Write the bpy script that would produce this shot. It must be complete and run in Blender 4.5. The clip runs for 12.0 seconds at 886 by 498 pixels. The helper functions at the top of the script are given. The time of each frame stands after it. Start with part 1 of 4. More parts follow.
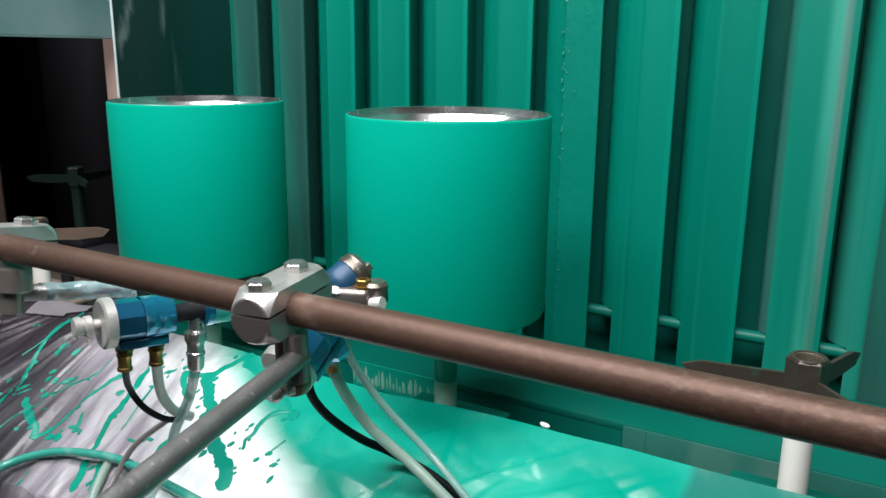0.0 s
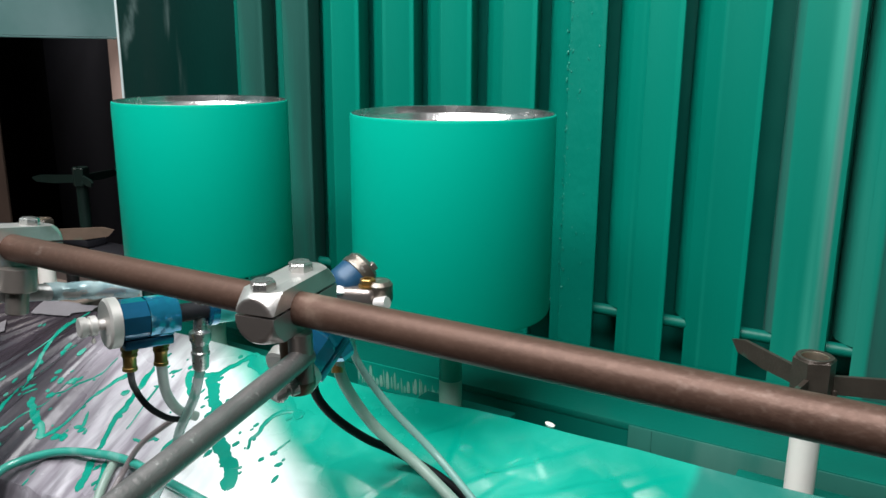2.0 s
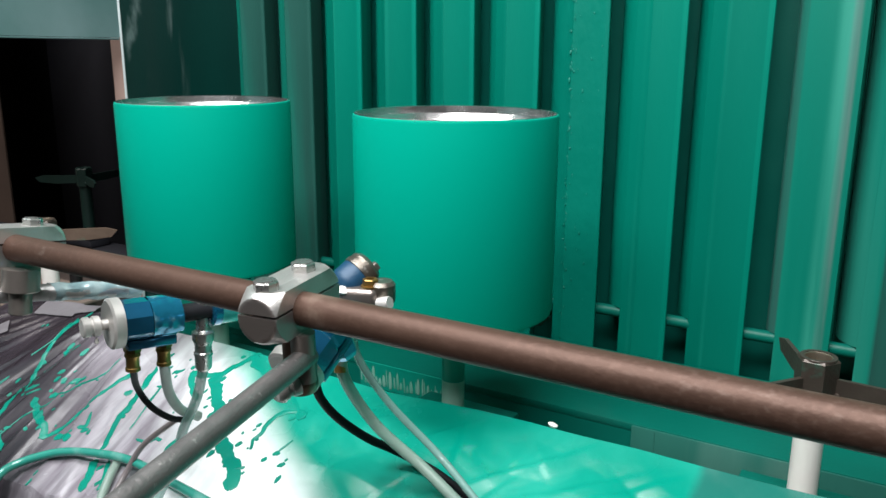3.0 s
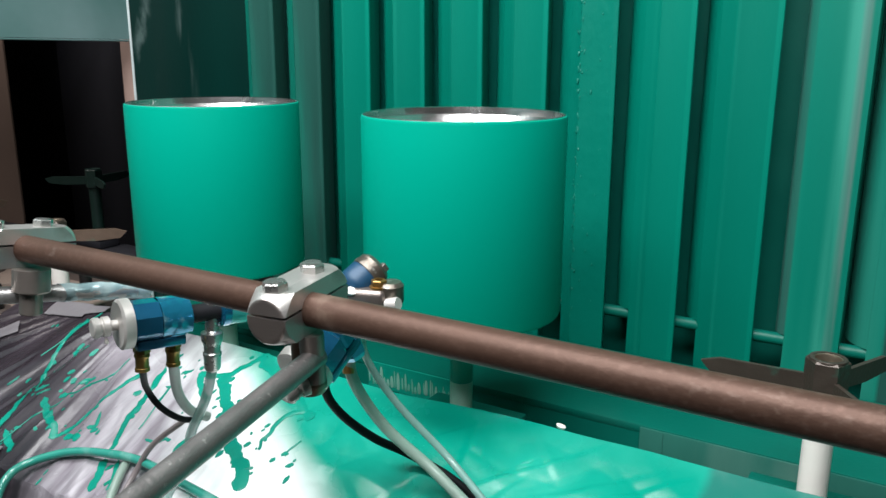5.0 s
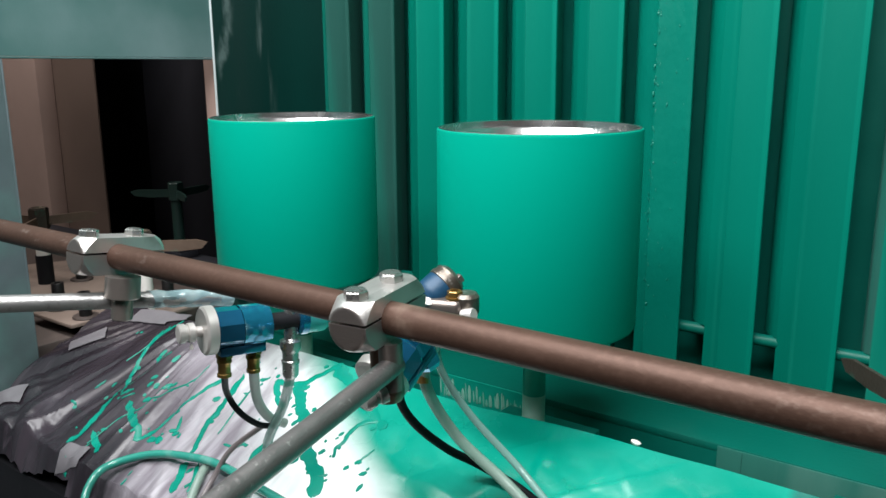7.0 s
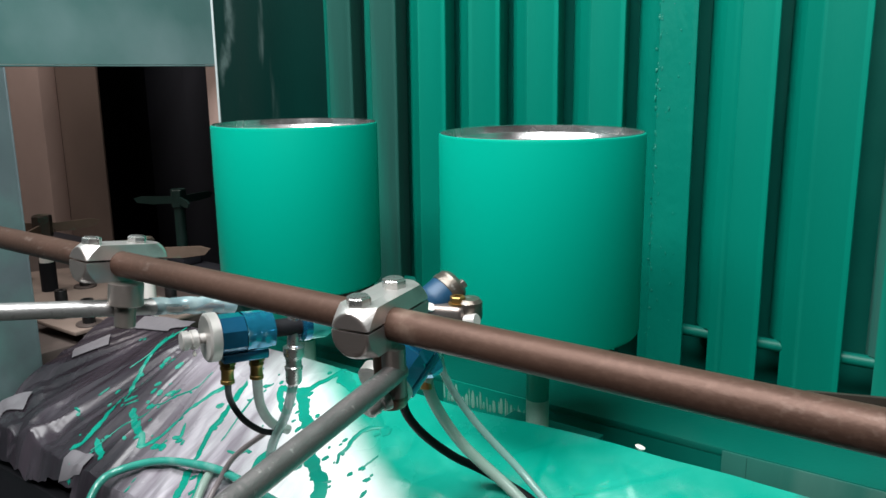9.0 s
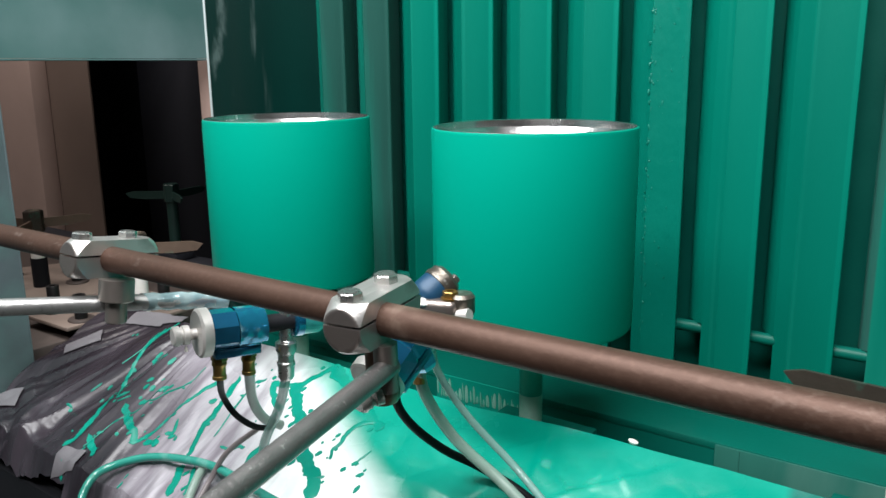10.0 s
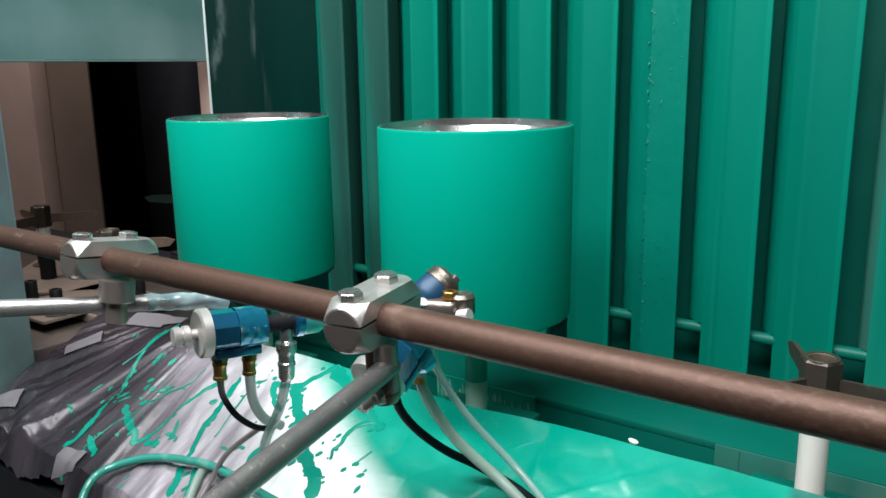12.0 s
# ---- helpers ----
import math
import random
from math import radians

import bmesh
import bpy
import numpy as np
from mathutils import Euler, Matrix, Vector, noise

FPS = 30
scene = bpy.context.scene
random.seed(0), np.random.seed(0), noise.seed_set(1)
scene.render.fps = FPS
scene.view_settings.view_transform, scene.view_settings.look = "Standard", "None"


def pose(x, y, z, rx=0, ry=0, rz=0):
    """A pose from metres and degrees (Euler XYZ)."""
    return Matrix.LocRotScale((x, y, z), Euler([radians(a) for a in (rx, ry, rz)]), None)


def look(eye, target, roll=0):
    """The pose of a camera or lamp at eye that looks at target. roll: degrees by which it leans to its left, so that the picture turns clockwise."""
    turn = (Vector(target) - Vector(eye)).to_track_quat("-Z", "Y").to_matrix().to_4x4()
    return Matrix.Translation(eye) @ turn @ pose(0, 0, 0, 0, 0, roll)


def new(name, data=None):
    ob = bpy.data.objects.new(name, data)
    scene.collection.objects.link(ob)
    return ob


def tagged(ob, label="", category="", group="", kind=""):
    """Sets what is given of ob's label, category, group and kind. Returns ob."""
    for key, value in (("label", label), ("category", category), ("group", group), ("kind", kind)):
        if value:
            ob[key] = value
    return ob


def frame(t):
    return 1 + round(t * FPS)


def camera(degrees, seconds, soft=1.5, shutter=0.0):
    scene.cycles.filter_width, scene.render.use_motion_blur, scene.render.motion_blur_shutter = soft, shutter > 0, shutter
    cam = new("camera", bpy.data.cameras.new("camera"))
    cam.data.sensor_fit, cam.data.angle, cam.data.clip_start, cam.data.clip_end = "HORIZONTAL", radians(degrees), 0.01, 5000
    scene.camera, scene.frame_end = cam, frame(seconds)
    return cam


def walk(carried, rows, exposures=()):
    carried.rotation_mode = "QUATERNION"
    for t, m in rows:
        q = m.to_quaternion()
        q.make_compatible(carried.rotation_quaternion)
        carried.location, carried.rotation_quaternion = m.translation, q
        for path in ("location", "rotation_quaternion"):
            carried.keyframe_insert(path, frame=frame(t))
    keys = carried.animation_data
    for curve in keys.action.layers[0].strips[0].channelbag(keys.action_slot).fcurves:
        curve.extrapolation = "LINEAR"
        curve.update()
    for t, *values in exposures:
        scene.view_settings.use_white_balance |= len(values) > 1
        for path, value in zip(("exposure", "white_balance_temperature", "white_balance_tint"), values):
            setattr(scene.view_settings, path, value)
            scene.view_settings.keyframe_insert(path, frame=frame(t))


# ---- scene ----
cam = camera(58.0, 12.0)
PATH = [
    (0.0, pose(-0.0000, 0.0001, 1.5000, 76.12, -0.56, 30.13)),
    (0.5, pose(-0.0007, 0.0006, 1.4996, 76.18, -0.53, 30.25)),
    (1.0, pose(-0.0001, -0.0000, 1.4998, 76.19, -0.46, 30.33)),
    (1.5, pose(-0.0005, 0.0001, 1.5001, 76.22, -0.40, 30.44)),
    (2.0, pose(-0.0005, 0.0009, 1.4997, 76.08, -0.38, 30.42)),
    (2.5, pose(-0.0003, 0.0005, 1.4998, 76.11, -0.33, 30.62)),
    (3.0, pose(-0.0006, 0.0011, 1.4995, 76.10, -0.31, 30.60)),
    (5.0, pose(-0.0010, 0.0005, 1.4996, 76.17, -0.22, 31.13)),
    (5.5, pose(-0.0020, 0.0001, 1.4987, 76.07, -0.15, 31.85)),
    (6.0, pose(-0.0025, -0.0022, 1.4984, 76.20, -0.00, 32.98)),
    (6.5, pose(-0.0036, -0.0043, 1.4980, 76.69, 0.31, 34.76)),
    (7.0, pose(-0.0036, -0.0069, 1.4982, 77.25, 0.36, 35.92)),
    (7.2, pose(-0.0037, -0.0070, 1.4983, 77.42, 0.42, 36.36)),
    (8.8, pose(-0.0038, -0.0065, 1.4986, 77.60, 0.69, 35.90)),
    (9.0, pose(-0.0038, -0.0064, 1.4986, 77.60, 0.71, 36.05)),
    (9.5, pose(-0.0039, -0.0055, 1.4987, 77.39, 0.80, 35.85)),
    (10.0, pose(-0.0037, -0.0039, 1.4983, 77.20, 0.73, 35.65)),
    (10.5, pose(-0.0040, -0.0039, 1.4976, 77.21, 0.74, 35.42)),
    (11.0, pose(-0.0040, -0.0037, 1.4984, 77.22, 0.81, 35.55)),
    (11.5, pose(-0.0036, -0.0034, 1.4982, 77.24, 0.84, 35.56)),
    (12.0, pose(-0.0033, -0.0048, 1.4980, 77.26, 0.83, 35.61)),
]
walk(cam, PATH, exposures=[(0.0, 0.0), (12.0, 0.0)])

# ---- light: two ceiling tube fixtures in front of the booth, dim hall behind ----
world = bpy.data.worlds.new("hall")
world.use_nodes = True
scene.world = world
world.node_tree.nodes["Background"].inputs[0].default_value = (0.85, 0.93, 1.0, 1)
world.node_tree.nodes["Background"].inputs[1].default_value = 0.05


def tube_lamp(x, y, z, aim, sx, sy, watts, colour=(0.97, 0.985, 1.0)):
    d = bpy.data.lights.new("tube_lamp", "AREA")
    d.shape, d.size, d.size_y, d.energy, d.color = "RECTANGLE", sx, sy, watts, colour
    ob = new("tube_lamp", d)
    ob.matrix_world = look((x, y, z), aim)
    return ob


tube_lamp(-0.30, -0.38, 2.4, (-0.42, 0.6, 1.25), 1.2, 0.30, 25.5)
tube_lamp(-0.38, 0.20, 2.4, (-0.38, 0.50, 1.2), 1.3, 0.25, 23)
# Unseen fill lamp, added to brighten casing and carriers beyond the opening.
tube_lamp(-1.55, 0.2, 2.5, (-1.9, 0.9, 1.2), 0.8, 0.25, 13, (1.0, 0.94, 0.9))


# ---- materials ----
def mat(name, colour, rough=0.5, metal=0.0, vary=0.12, scale=40.0, bump=0.15, bump_scale=300.0, second=None, second_scale=6.0,
        second_at=(0.5, 0.7), stretch=(1, 1, 1), coat=0.0, alpha=1.0, per_piece=0.0, spec=0.5):
    """Base colour varied at two scales, with fine relief; second: a colour that shows in patches (dust, overspray, wear)."""
    m = bpy.data.materials.new(name)
    m.use_nodes = True
    nt = m.node_tree
    b = nt.nodes["Principled BSDF"]
    tc = nt.nodes.new("ShaderNodeTexCoord")
    mp = nt.nodes.new("ShaderNodeMapping")
    mp.inputs["Scale"].default_value = stretch
    nt.links.new(tc.outputs["Object"], mp.inputs[0])
    n1 = nt.nodes.new("ShaderNodeTexNoise")
    n1.inputs["Scale"].default_value, n1.inputs["Detail"].default_value = scale, 6
    nt.links.new(mp.outputs[0], n1.inputs["Vector"])
    mix = nt.nodes.new("ShaderNodeMix")
    mix.data_type = "RGBA"
    lo = [c * (1 - vary) for c in colour]
    hi = [min(1, c * (1 + vary)) for c in colour]
    mix.inputs[6].default_value, mix.inputs[7].default_value = (*lo, 1), (*hi, 1)
    nt.links.new(n1.outputs[0], mix.inputs[0])
    out = mix.outputs[2]
    if second:
        n2 = nt.nodes.new("ShaderNodeTexNoise")
        n2.inputs["Scale"].default_value, n2.inputs["Detail"].default_value = second_scale, 8
        nt.links.new(mp.outputs[0], n2.inputs["Vector"])
        r = nt.nodes.new("ShaderNodeMapRange")
        r.inputs[1].default_value, r.inputs[2].default_value = second_at
        nt.links.new(n2.outputs[0], r.inputs[0])
        m2 = nt.nodes.new("ShaderNodeMix")
        m2.data_type = "RGBA"
        nt.links.new(r.outputs[0], m2.inputs[0])
        nt.links.new(out, m2.inputs[6])
        m2.inputs[7].default_value = (*second, 1)
        out = m2.outputs[2]
    if per_piece:
        oi = nt.nodes.new("ShaderNodeObjectInfo")
        r = nt.nodes.new("ShaderNodeMapRange")
        r.inputs[3].default_value, r.inputs[4].default_value = 1 - per_piece, 1 + per_piece
        nt.links.new(oi.outputs["Random"], r.inputs[0])
        hs = nt.nodes.new("ShaderNodeHueSaturation")
        nt.links.new(r.outputs[0], hs.inputs["Value"])
        nt.links.new(out, hs.inputs["Color"])
        out = hs.outputs[0]
    nt.links.new(out, b.inputs["Base Color"])
    rr = nt.nodes.new("ShaderNodeMapRange")
    rr.inputs[3].default_value, rr.inputs[4].default_value = max(0.02, rough - 0.08), min(1, rough + 0.08)
    nt.links.new(n1.outputs[0], rr.inputs[0])
    nt.links.new(rr.outputs[0], b.inputs["Roughness"])
    b.inputs["Metallic"].default_value = metal
    b.inputs["Coat Weight"].default_value = coat
    b.inputs["Alpha"].default_value = alpha
    b.inputs["Specular IOR Level"].default_value = spec
    if bump:
        n3 = nt.nodes.new("ShaderNodeTexNoise")
        n3.inputs["Scale"].default_value, n3.inputs["Detail"].default_value = bump_scale, 4
        nt.links.new(mp.outputs[0], n3.inputs["Vector"])
        bp = nt.nodes.new("ShaderNodeBump")
        bp.inputs["Strength"].default_value, bp.inputs["Distance"].default_value = bump, 0.001
        nt.links.new(n3.outputs[0], bp.inputs["Height"])
        nt.links.new(bp.outputs[0], b.inputs["Normal"])
    return m


M_CAN = mat("fresh green paint", (0.0, 0.272, 0.189), 0.36, vary=0.03, scale=6, bump=0.05, bump_scale=700, spec=0.05)
M_CANIN = mat("bright sheet metal", (0.62, 0.605, 0.595), 0.25, 1.0, vary=0.45, scale=40, bump=0.5, bump_scale=70, stretch=(1, 1, 0.5))
def streaked(m, colour, x0, x1, noise_at=(0.35, 0.65), scale=30.0, stretch=(1, 1, 0.08), fade=0.22):
    """Dust, wear or a painted highlight in a strip of the piece, from x0 to x1 of its own width, broken up by noise."""
    nt = m.node_tree
    b = nt.nodes["Principled BSDF"]
    tc = nt.nodes.new("ShaderNodeTexCoord")
    sp = nt.nodes.new("ShaderNodeSeparateXYZ")
    mp = nt.nodes.new("ShaderNodeMapping")
    mp.inputs["Scale"].default_value = stretch
    n = nt.nodes.new("ShaderNodeTexNoise")
    n.inputs["Scale"].default_value, n.inputs["Detail"].default_value = scale, 6
    nt.links.new(tc.outputs["Object"], sp.inputs[0])
    nt.links.new(tc.outputs["Object"], mp.inputs[0])
    nt.links.new(mp.outputs[0], n.inputs["Vector"])
    soft = (x1 - x0) * fade
    fac = None
    for a, c, v in ((x0, x0 + soft, sp.outputs[0]), (x1, x1 - soft, sp.outputs[0]), (*noise_at, n.outputs[0])):
        r = nt.nodes.new("ShaderNodeMapRange")
        r.interpolation_type = "SMOOTHSTEP"
        lo, hi = (a, c) if a < c else (c, a)
        r.inputs[1].default_value, r.inputs[2].default_value = lo, hi
        if a > c:
            r.inputs[3].default_value, r.inputs[4].default_value = 1, 0
        nt.links.new(v, r.inputs[0])
        if fac is None:
            fac = r.outputs[0]
        else:
            k = nt.nodes.new("ShaderNodeMath")
            k.operation = "MULTIPLY"
            nt.links.new(fac, k.inputs[0])
            nt.links.new(r.outputs[0], k.inputs[1])
            fac = k.outputs[0]
    old = b.inputs["Base Color"].links[0].from_socket
    mix = nt.nodes.new("ShaderNodeMix")
    mix.data_type = "RGBA"
    nt.links.new(fac, mix.inputs[0])
    nt.links.new(old, mix.inputs[6])
    mix.inputs[7].default_value = (*colour, 1)
    nt.links.new(mix.outputs[2], b.inputs["Base Color"])
    return m


M_SLAT = mat("booth green overspray", (0.0, 0.150, 0.104), 0.42, vary=0.12, scale=14, bump=0.35, bump_scale=420,
             second=(0.008, 0.185, 0.132), second_scale=7, second_at=(0.5, 0.75), stretch=(1, 1, 0.12), per_piece=0.07, spec=0.12)
# Highlights along the crease and the right edge, painted as paler green.
streaked(M_SLAT, (0.005, 0.19, 0.135), -0.0462, -0.0405, (0.3, 0.6), 18)
streaked(M_SLAT, (0.0, 0.19, 0.132), -0.007, 0.002, (0.3, 0.6), 12)
M_SLATGREY = mat("dusty grey-green slat", (0.005, 0.175, 0.125), 0.38, vary=0.12, scale=14, bump=0.3, bump_scale=420,
                 second=(0.05, 0.22, 0.175), second_scale=9, second_at=(0.45, 0.75), stretch=(1, 1, 0.05), spec=0.3)
streaked(M_SLATGREY, (0.016, 0.074, 0.060), -0.047, 0.004, (0.2, 0.5), 16, fade=0.1)
M_SLATGLOSS = mat("glossy green slat, worn grey, highlight painted in", (0.0, 0.155, 0.108), 0.4, vary=0.12, scale=14, bump=0.12, bump_scale=420,
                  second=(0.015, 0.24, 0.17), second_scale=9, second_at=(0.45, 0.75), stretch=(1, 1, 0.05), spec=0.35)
streaked(M_SLATGLOSS, (0.10, 0.17, 0.155), -0.017, -0.0045, (0.2, 0.66), 60, (1, 1, 0.05), 0.3)
# Sheen of the bowed face, painted as a pale green band.
streaked(M_SLATGLOSS, (0.035, 0.27, 0.20), -0.030, -0.008, (0.2, 0.6), 30, (1, 1, 0.06), 0.45)
# Darker strip near the left edge, where the face rolls back.
streaked(M_SLATGLOSS, (0.03, 0.10, 0.085), -0.066, -0.052, (0.2, 0.6), 26)
M_LUMPY = mat("lumpy green overspray", (0.0, 0.150, 0.106), 0.38, vary=0.1, scale=20, bump=0.9, bump_scale=110, stretch=(1, 1, 0.5), spec=0.2)
M_LUMP = mat("hardened green paint", (0.004, 0.162, 0.114), 0.36, vary=0.15, scale=60, bump=0.3)
# Near-black green: overspray film and the panel's shadow in one colour.
M_DARKPANEL = mat("green-filmed sheet, shadow in its colour", (0.0, 0.015, 0.012), 0.5, vary=0.3, scale=7, bump=0.2, bump_scale=300, spec=0.05,
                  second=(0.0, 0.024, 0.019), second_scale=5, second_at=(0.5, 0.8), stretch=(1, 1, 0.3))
streaked(M_DARKPANEL, (0.004, 0.017, 0.0145), -0.07, 0.095, (0.15, 0.75), 16, (1, 1, 0.1), 0.45)
streaked(M_DARKPANEL, (0.08, 0.118, 0.112), -0.006, 0.036, (0.50, 0.72), 22, (1.5, 1, 0.5), 0.4)
streaked(M_DARKPANEL, (0.055, 0.085, 0.08), 0.055, 0.092, (0.5, 0.72), 60, (1, 1, 0.1), 0.5)
M_HEADER = mat("dusty green-grey sheet", (0.066, 0.138, 0.132), 0.45, vary=0.12, scale=6, bump=0.15, bump_scale=300,
               second=(0.17, 0.245, 0.25), second_scale=3.5, second_at=(0.5, 0.75))
M_GALV = mat("galvanised sheet", (0.13, 0.165, 0.178), 0.42, 0.4, vary=0.3, scale=18, bump=0.1, bump_scale=200,
             second=(0.15, 0.30, 0.27), second_scale=6, second_at=(0.5, 0.7))
M_EDGE = mat("bare folded edge", (0.55, 0.62, 0.62), 0.4, 0.3)
M_PIPE = mat("worn brown pipe", (0.078, 0.043, 0.031), 0.47, 0.4, vary=0.25, scale=30, bump=0.16, bump_scale=420,
             second=(0.098, 0.056, 0.042), second_scale=300, second_at=(0.5, 0.75), stretch=(0.8, 1, 1), spec=0.25)
streaked(M_PIPE, (0.108, 0.068, 0.053), -0.14, 0.10, (0.50, 0.72), 330, (0.7, 1, 1), 0.4)
streaked(M_PIPE, (0.135, 0.095, 0.078), -0.80, -0.42, (0.58, 0.72), 200, (0.5, 1, 1), 0.3)
# Worn spot beside the clamp, its shine painted in as paler brown.
streaked(M_PIPE, (0.17, 0.115, 0.088), -0.288, -0.25, (0.4, 0.6), 45, (1, 1, 1), 0.4)
M_ROD = mat("dull steel rod", (0.19, 0.18, 0.175), 0.4, 0.7, vary=0.25, scale=60, bump=0.3, bump_scale=500,
            second=(0.34, 0.33, 0.315), second_scale=240, second_at=(0.64, 0.74))
M_RODPALE = mat("bright steel rod", (0.42, 0.41, 0.40), 0.36, 0.8, vary=0.15, scale=70, bump=0.25, bump_scale=500,
                second=(0.3, 0.29, 0.28), second_scale=160, second_at=(0.58, 0.7))
M_ALU_CLAMP = mat("cast aluminium clamp with turned ends", (0.60, 0.575, 0.55), 0.32, 0.75, vary=0.1, scale=60, bump=0.2, bump_scale=900,
            second=(0.30, 0.27, 0.25), second_scale=30, second_at=(0.6, 0.8))


def turned_ends(m, colour, l0, l1):
    """The flat discs at a clamp's two ends, darker than the cast sides: a dark reflection painted in."""
    nt = m.node_tree
    b = nt.nodes["Principled BSDF"]
    tc, sp = nt.nodes.new("ShaderNodeTexCoord"), nt.nodes.new("ShaderNodeSeparateXYZ")
    nt.links.new(tc.outputs["Object"], sp.inputs[0])
    fac = nt.nodes.new("ShaderNodeMath")
    fac.operation = "MAXIMUM"
    for i, (a, c) in enumerate(((l0 + 0.0009, l0 + 0.0003), (l1 - 0.0009, l1 - 0.0003))):
        r = nt.nodes.new("ShaderNodeMapRange")
        r.inputs[1].default_value, r.inputs[2].default_value = a, c
        nt.links.new(sp.outputs[1], r.inputs[0])
        nt.links.new(r.outputs[0], fac.inputs[i])
    mix = nt.nodes.new("ShaderNodeMix")
    mix.data_type = "RGBA"
    nt.links.new(fac.outputs[0], mix.inputs[0])
    nt.links.new(b.inputs["Base Color"].links[0].from_socket, mix.inputs[6])
    mix.inputs[7].default_value = (*colour, 1)
    nt.links.new(mix.outputs[2], b.inputs["Base Color"])


turned_ends(M_ALU_CLAMP, (0.25, 0.215, 0.20), -0.028, 0.040)
M_STEEL = mat("zinc steel", (0.50, 0.49, 0.47), 0.28, 0.9, vary=0.12, scale=120, bump=0.15, bump_scale=900)
M_PALE = mat("pale machined aluminium", (0.56, 0.53, 0.50), 0.42, 0.4, vary=0.08, scale=60, bump=0.15, bump_scale=900)
M_CAP = mat("bronze-grey cap", (0.15, 0.13, 0.108), 0.34, 0.75, vary=0.3, scale=120, bump=0.3, bump_scale=600, second=(0.5, 0.48, 0.44), second_scale=140, second_at=(0.6, 0.7))
M_LOWHALF = mat("mid-grey cast aluminium", (0.40, 0.375, 0.36), 0.32, 0.8, vary=0.12, scale=60, bump=0.2, bump_scale=900)
turned_ends(M_LOWHALF, (0.26, 0.22, 0.20), -0.028, 0.040)
M_COPPER = mat("brown bronze", (0.30, 0.185, 0.135), 0.34, 0.8, vary=0.15, scale=80, bump=0.15, bump_scale=700)
M_DULL = mat("dull grey-brown steel", (0.30, 0.26, 0.235), 0.36, 0.8, vary=0.15, scale=80, bump=0.15, bump_scale=700)
# The teal patches paint in the body's bright cyan reflections.
M_BLUE = mat("blue anodised body", (0.012, 0.17, 0.32), 0.14, 0.75, vary=0.2, scale=60, bump=0.25, bump_scale=70,
             second=(0.03, 0.34, 0.42), second_scale=40, second_at=(0.5, 0.7), coat=1.0)
M_TEAL = mat("teal film over metal", (0.05, 0.36, 0.36), 0.2, 0.4, vary=0.25, scale=60, bump=0.3, bump_scale=200,
             second=(0.55, 0.70, 0.68), second_scale=40, second_at=(0.6, 0.72))
M_STRIP = mat("dull green film", (0.025, 0.135, 0.105), 0.3, vary=0.3, scale=20, bump=0.3, bump_scale=120,
              second=(0.075, 0.19, 0.155), second_scale=14, second_at=(0.5, 0.7), stretch=(1, 1, 0.2))
M_WRAP = mat("crinkled clear film", (0.36, 0.47, 0.48), 0.16, 0.3, vary=0.35, scale=70, bump=0.6, bump_scale=160,
             second=(0.22, 0.33, 0.35), second_scale=60, second_at=(0.5, 0.65))
M_TEALFILM = mat("teal-tinted clear film", (0.015, 0.19, 0.31), 0.08, 0.6, vary=0.3, scale=70, bump=0.3, bump_scale=140,
                 second=(0.30, 0.52, 0.56), second_scale=70, second_at=(0.55, 0.68), coat=0.8)
M_BLACKP = mat("black plastic", (0.012, 0.012, 0.014), 0.6, vary=0.2, spec=0.12)
M_BRASS = mat("tarnished brass", (0.36, 0.22, 0.07), 0.34, 0.85, vary=0.2, scale=90)
M_WHITEP = mat("white plastic pipe", (0.74, 0.70, 0.65), 0.4, vary=0.04, scale=30, bump=0.05,
               second=(0.6, 0.66, 0.6), second_scale=30, second_at=(0.62, 0.8))
M_SPINDLE = mat("brown-grey spindle steel", (0.06, 0.046, 0.037), 0.38, 0.4, vary=0.25, scale=70, bump=0.3, bump_scale=400,
                second=(0.03, 0.20, 0.14), second_scale=30, second_at=(0.6, 0.75))
M_SPINTAN = mat("tan-brown spindle steel", (0.12, 0.08, 0.058), 0.5, 0.2, vary=0.25, scale=70, bump=0.3, bump_scale=400,
                second=(0.03, 0.20, 0.14), second_scale=14, second_at=(0.58, 0.72))
M_BORE = mat("bronze bore", (0.30, 0.25, 0.19), 0.34, 0.85)
M_PLATE = mat("brown dusty plate", (0.23, 0.175, 0.145), 0.6, 0.1, vary=0.2, scale=16, bump=0.25, bump_scale=260,
              second=(0.10, 0.075, 0.065), second_scale=10, second_at=(0.55, 0.75))
# Shade in the gaps between carrier plates is part of this dark tone.
M_BED = mat("dark brown steel", (0.075, 0.057, 0.050), 0.6, 0.1, vary=0.3, scale=16, bump=0.25, bump_scale=260, second=(0.13, 0.10, 0.085), second_scale=14, second_at=(0.55, 0.75))
M_BLACKBOLT = mat("black oxide bolt", (0.018, 0.017, 0.017), 0.42, 0.5)
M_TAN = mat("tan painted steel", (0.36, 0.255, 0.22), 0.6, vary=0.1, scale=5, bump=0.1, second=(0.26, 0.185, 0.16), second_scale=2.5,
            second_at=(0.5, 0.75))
# Darker copy of the tan: the column's half shade is in the colour.
M_TANSHADE = mat("casing steel with half shade in its colour", (0.128, 0.089, 0.072), 0.6, vary=0.1, scale=5, bump=0.1, second=(0.092, 0.064, 0.053), second_scale=3, second_at=(0.5, 0.75))
# Darkness of the conveyor return, put into a near-black colour.
M_UNLIT = mat("black painted for unlit depth", (0.017, 0.0175, 0.024), 0.7, vary=0.2)
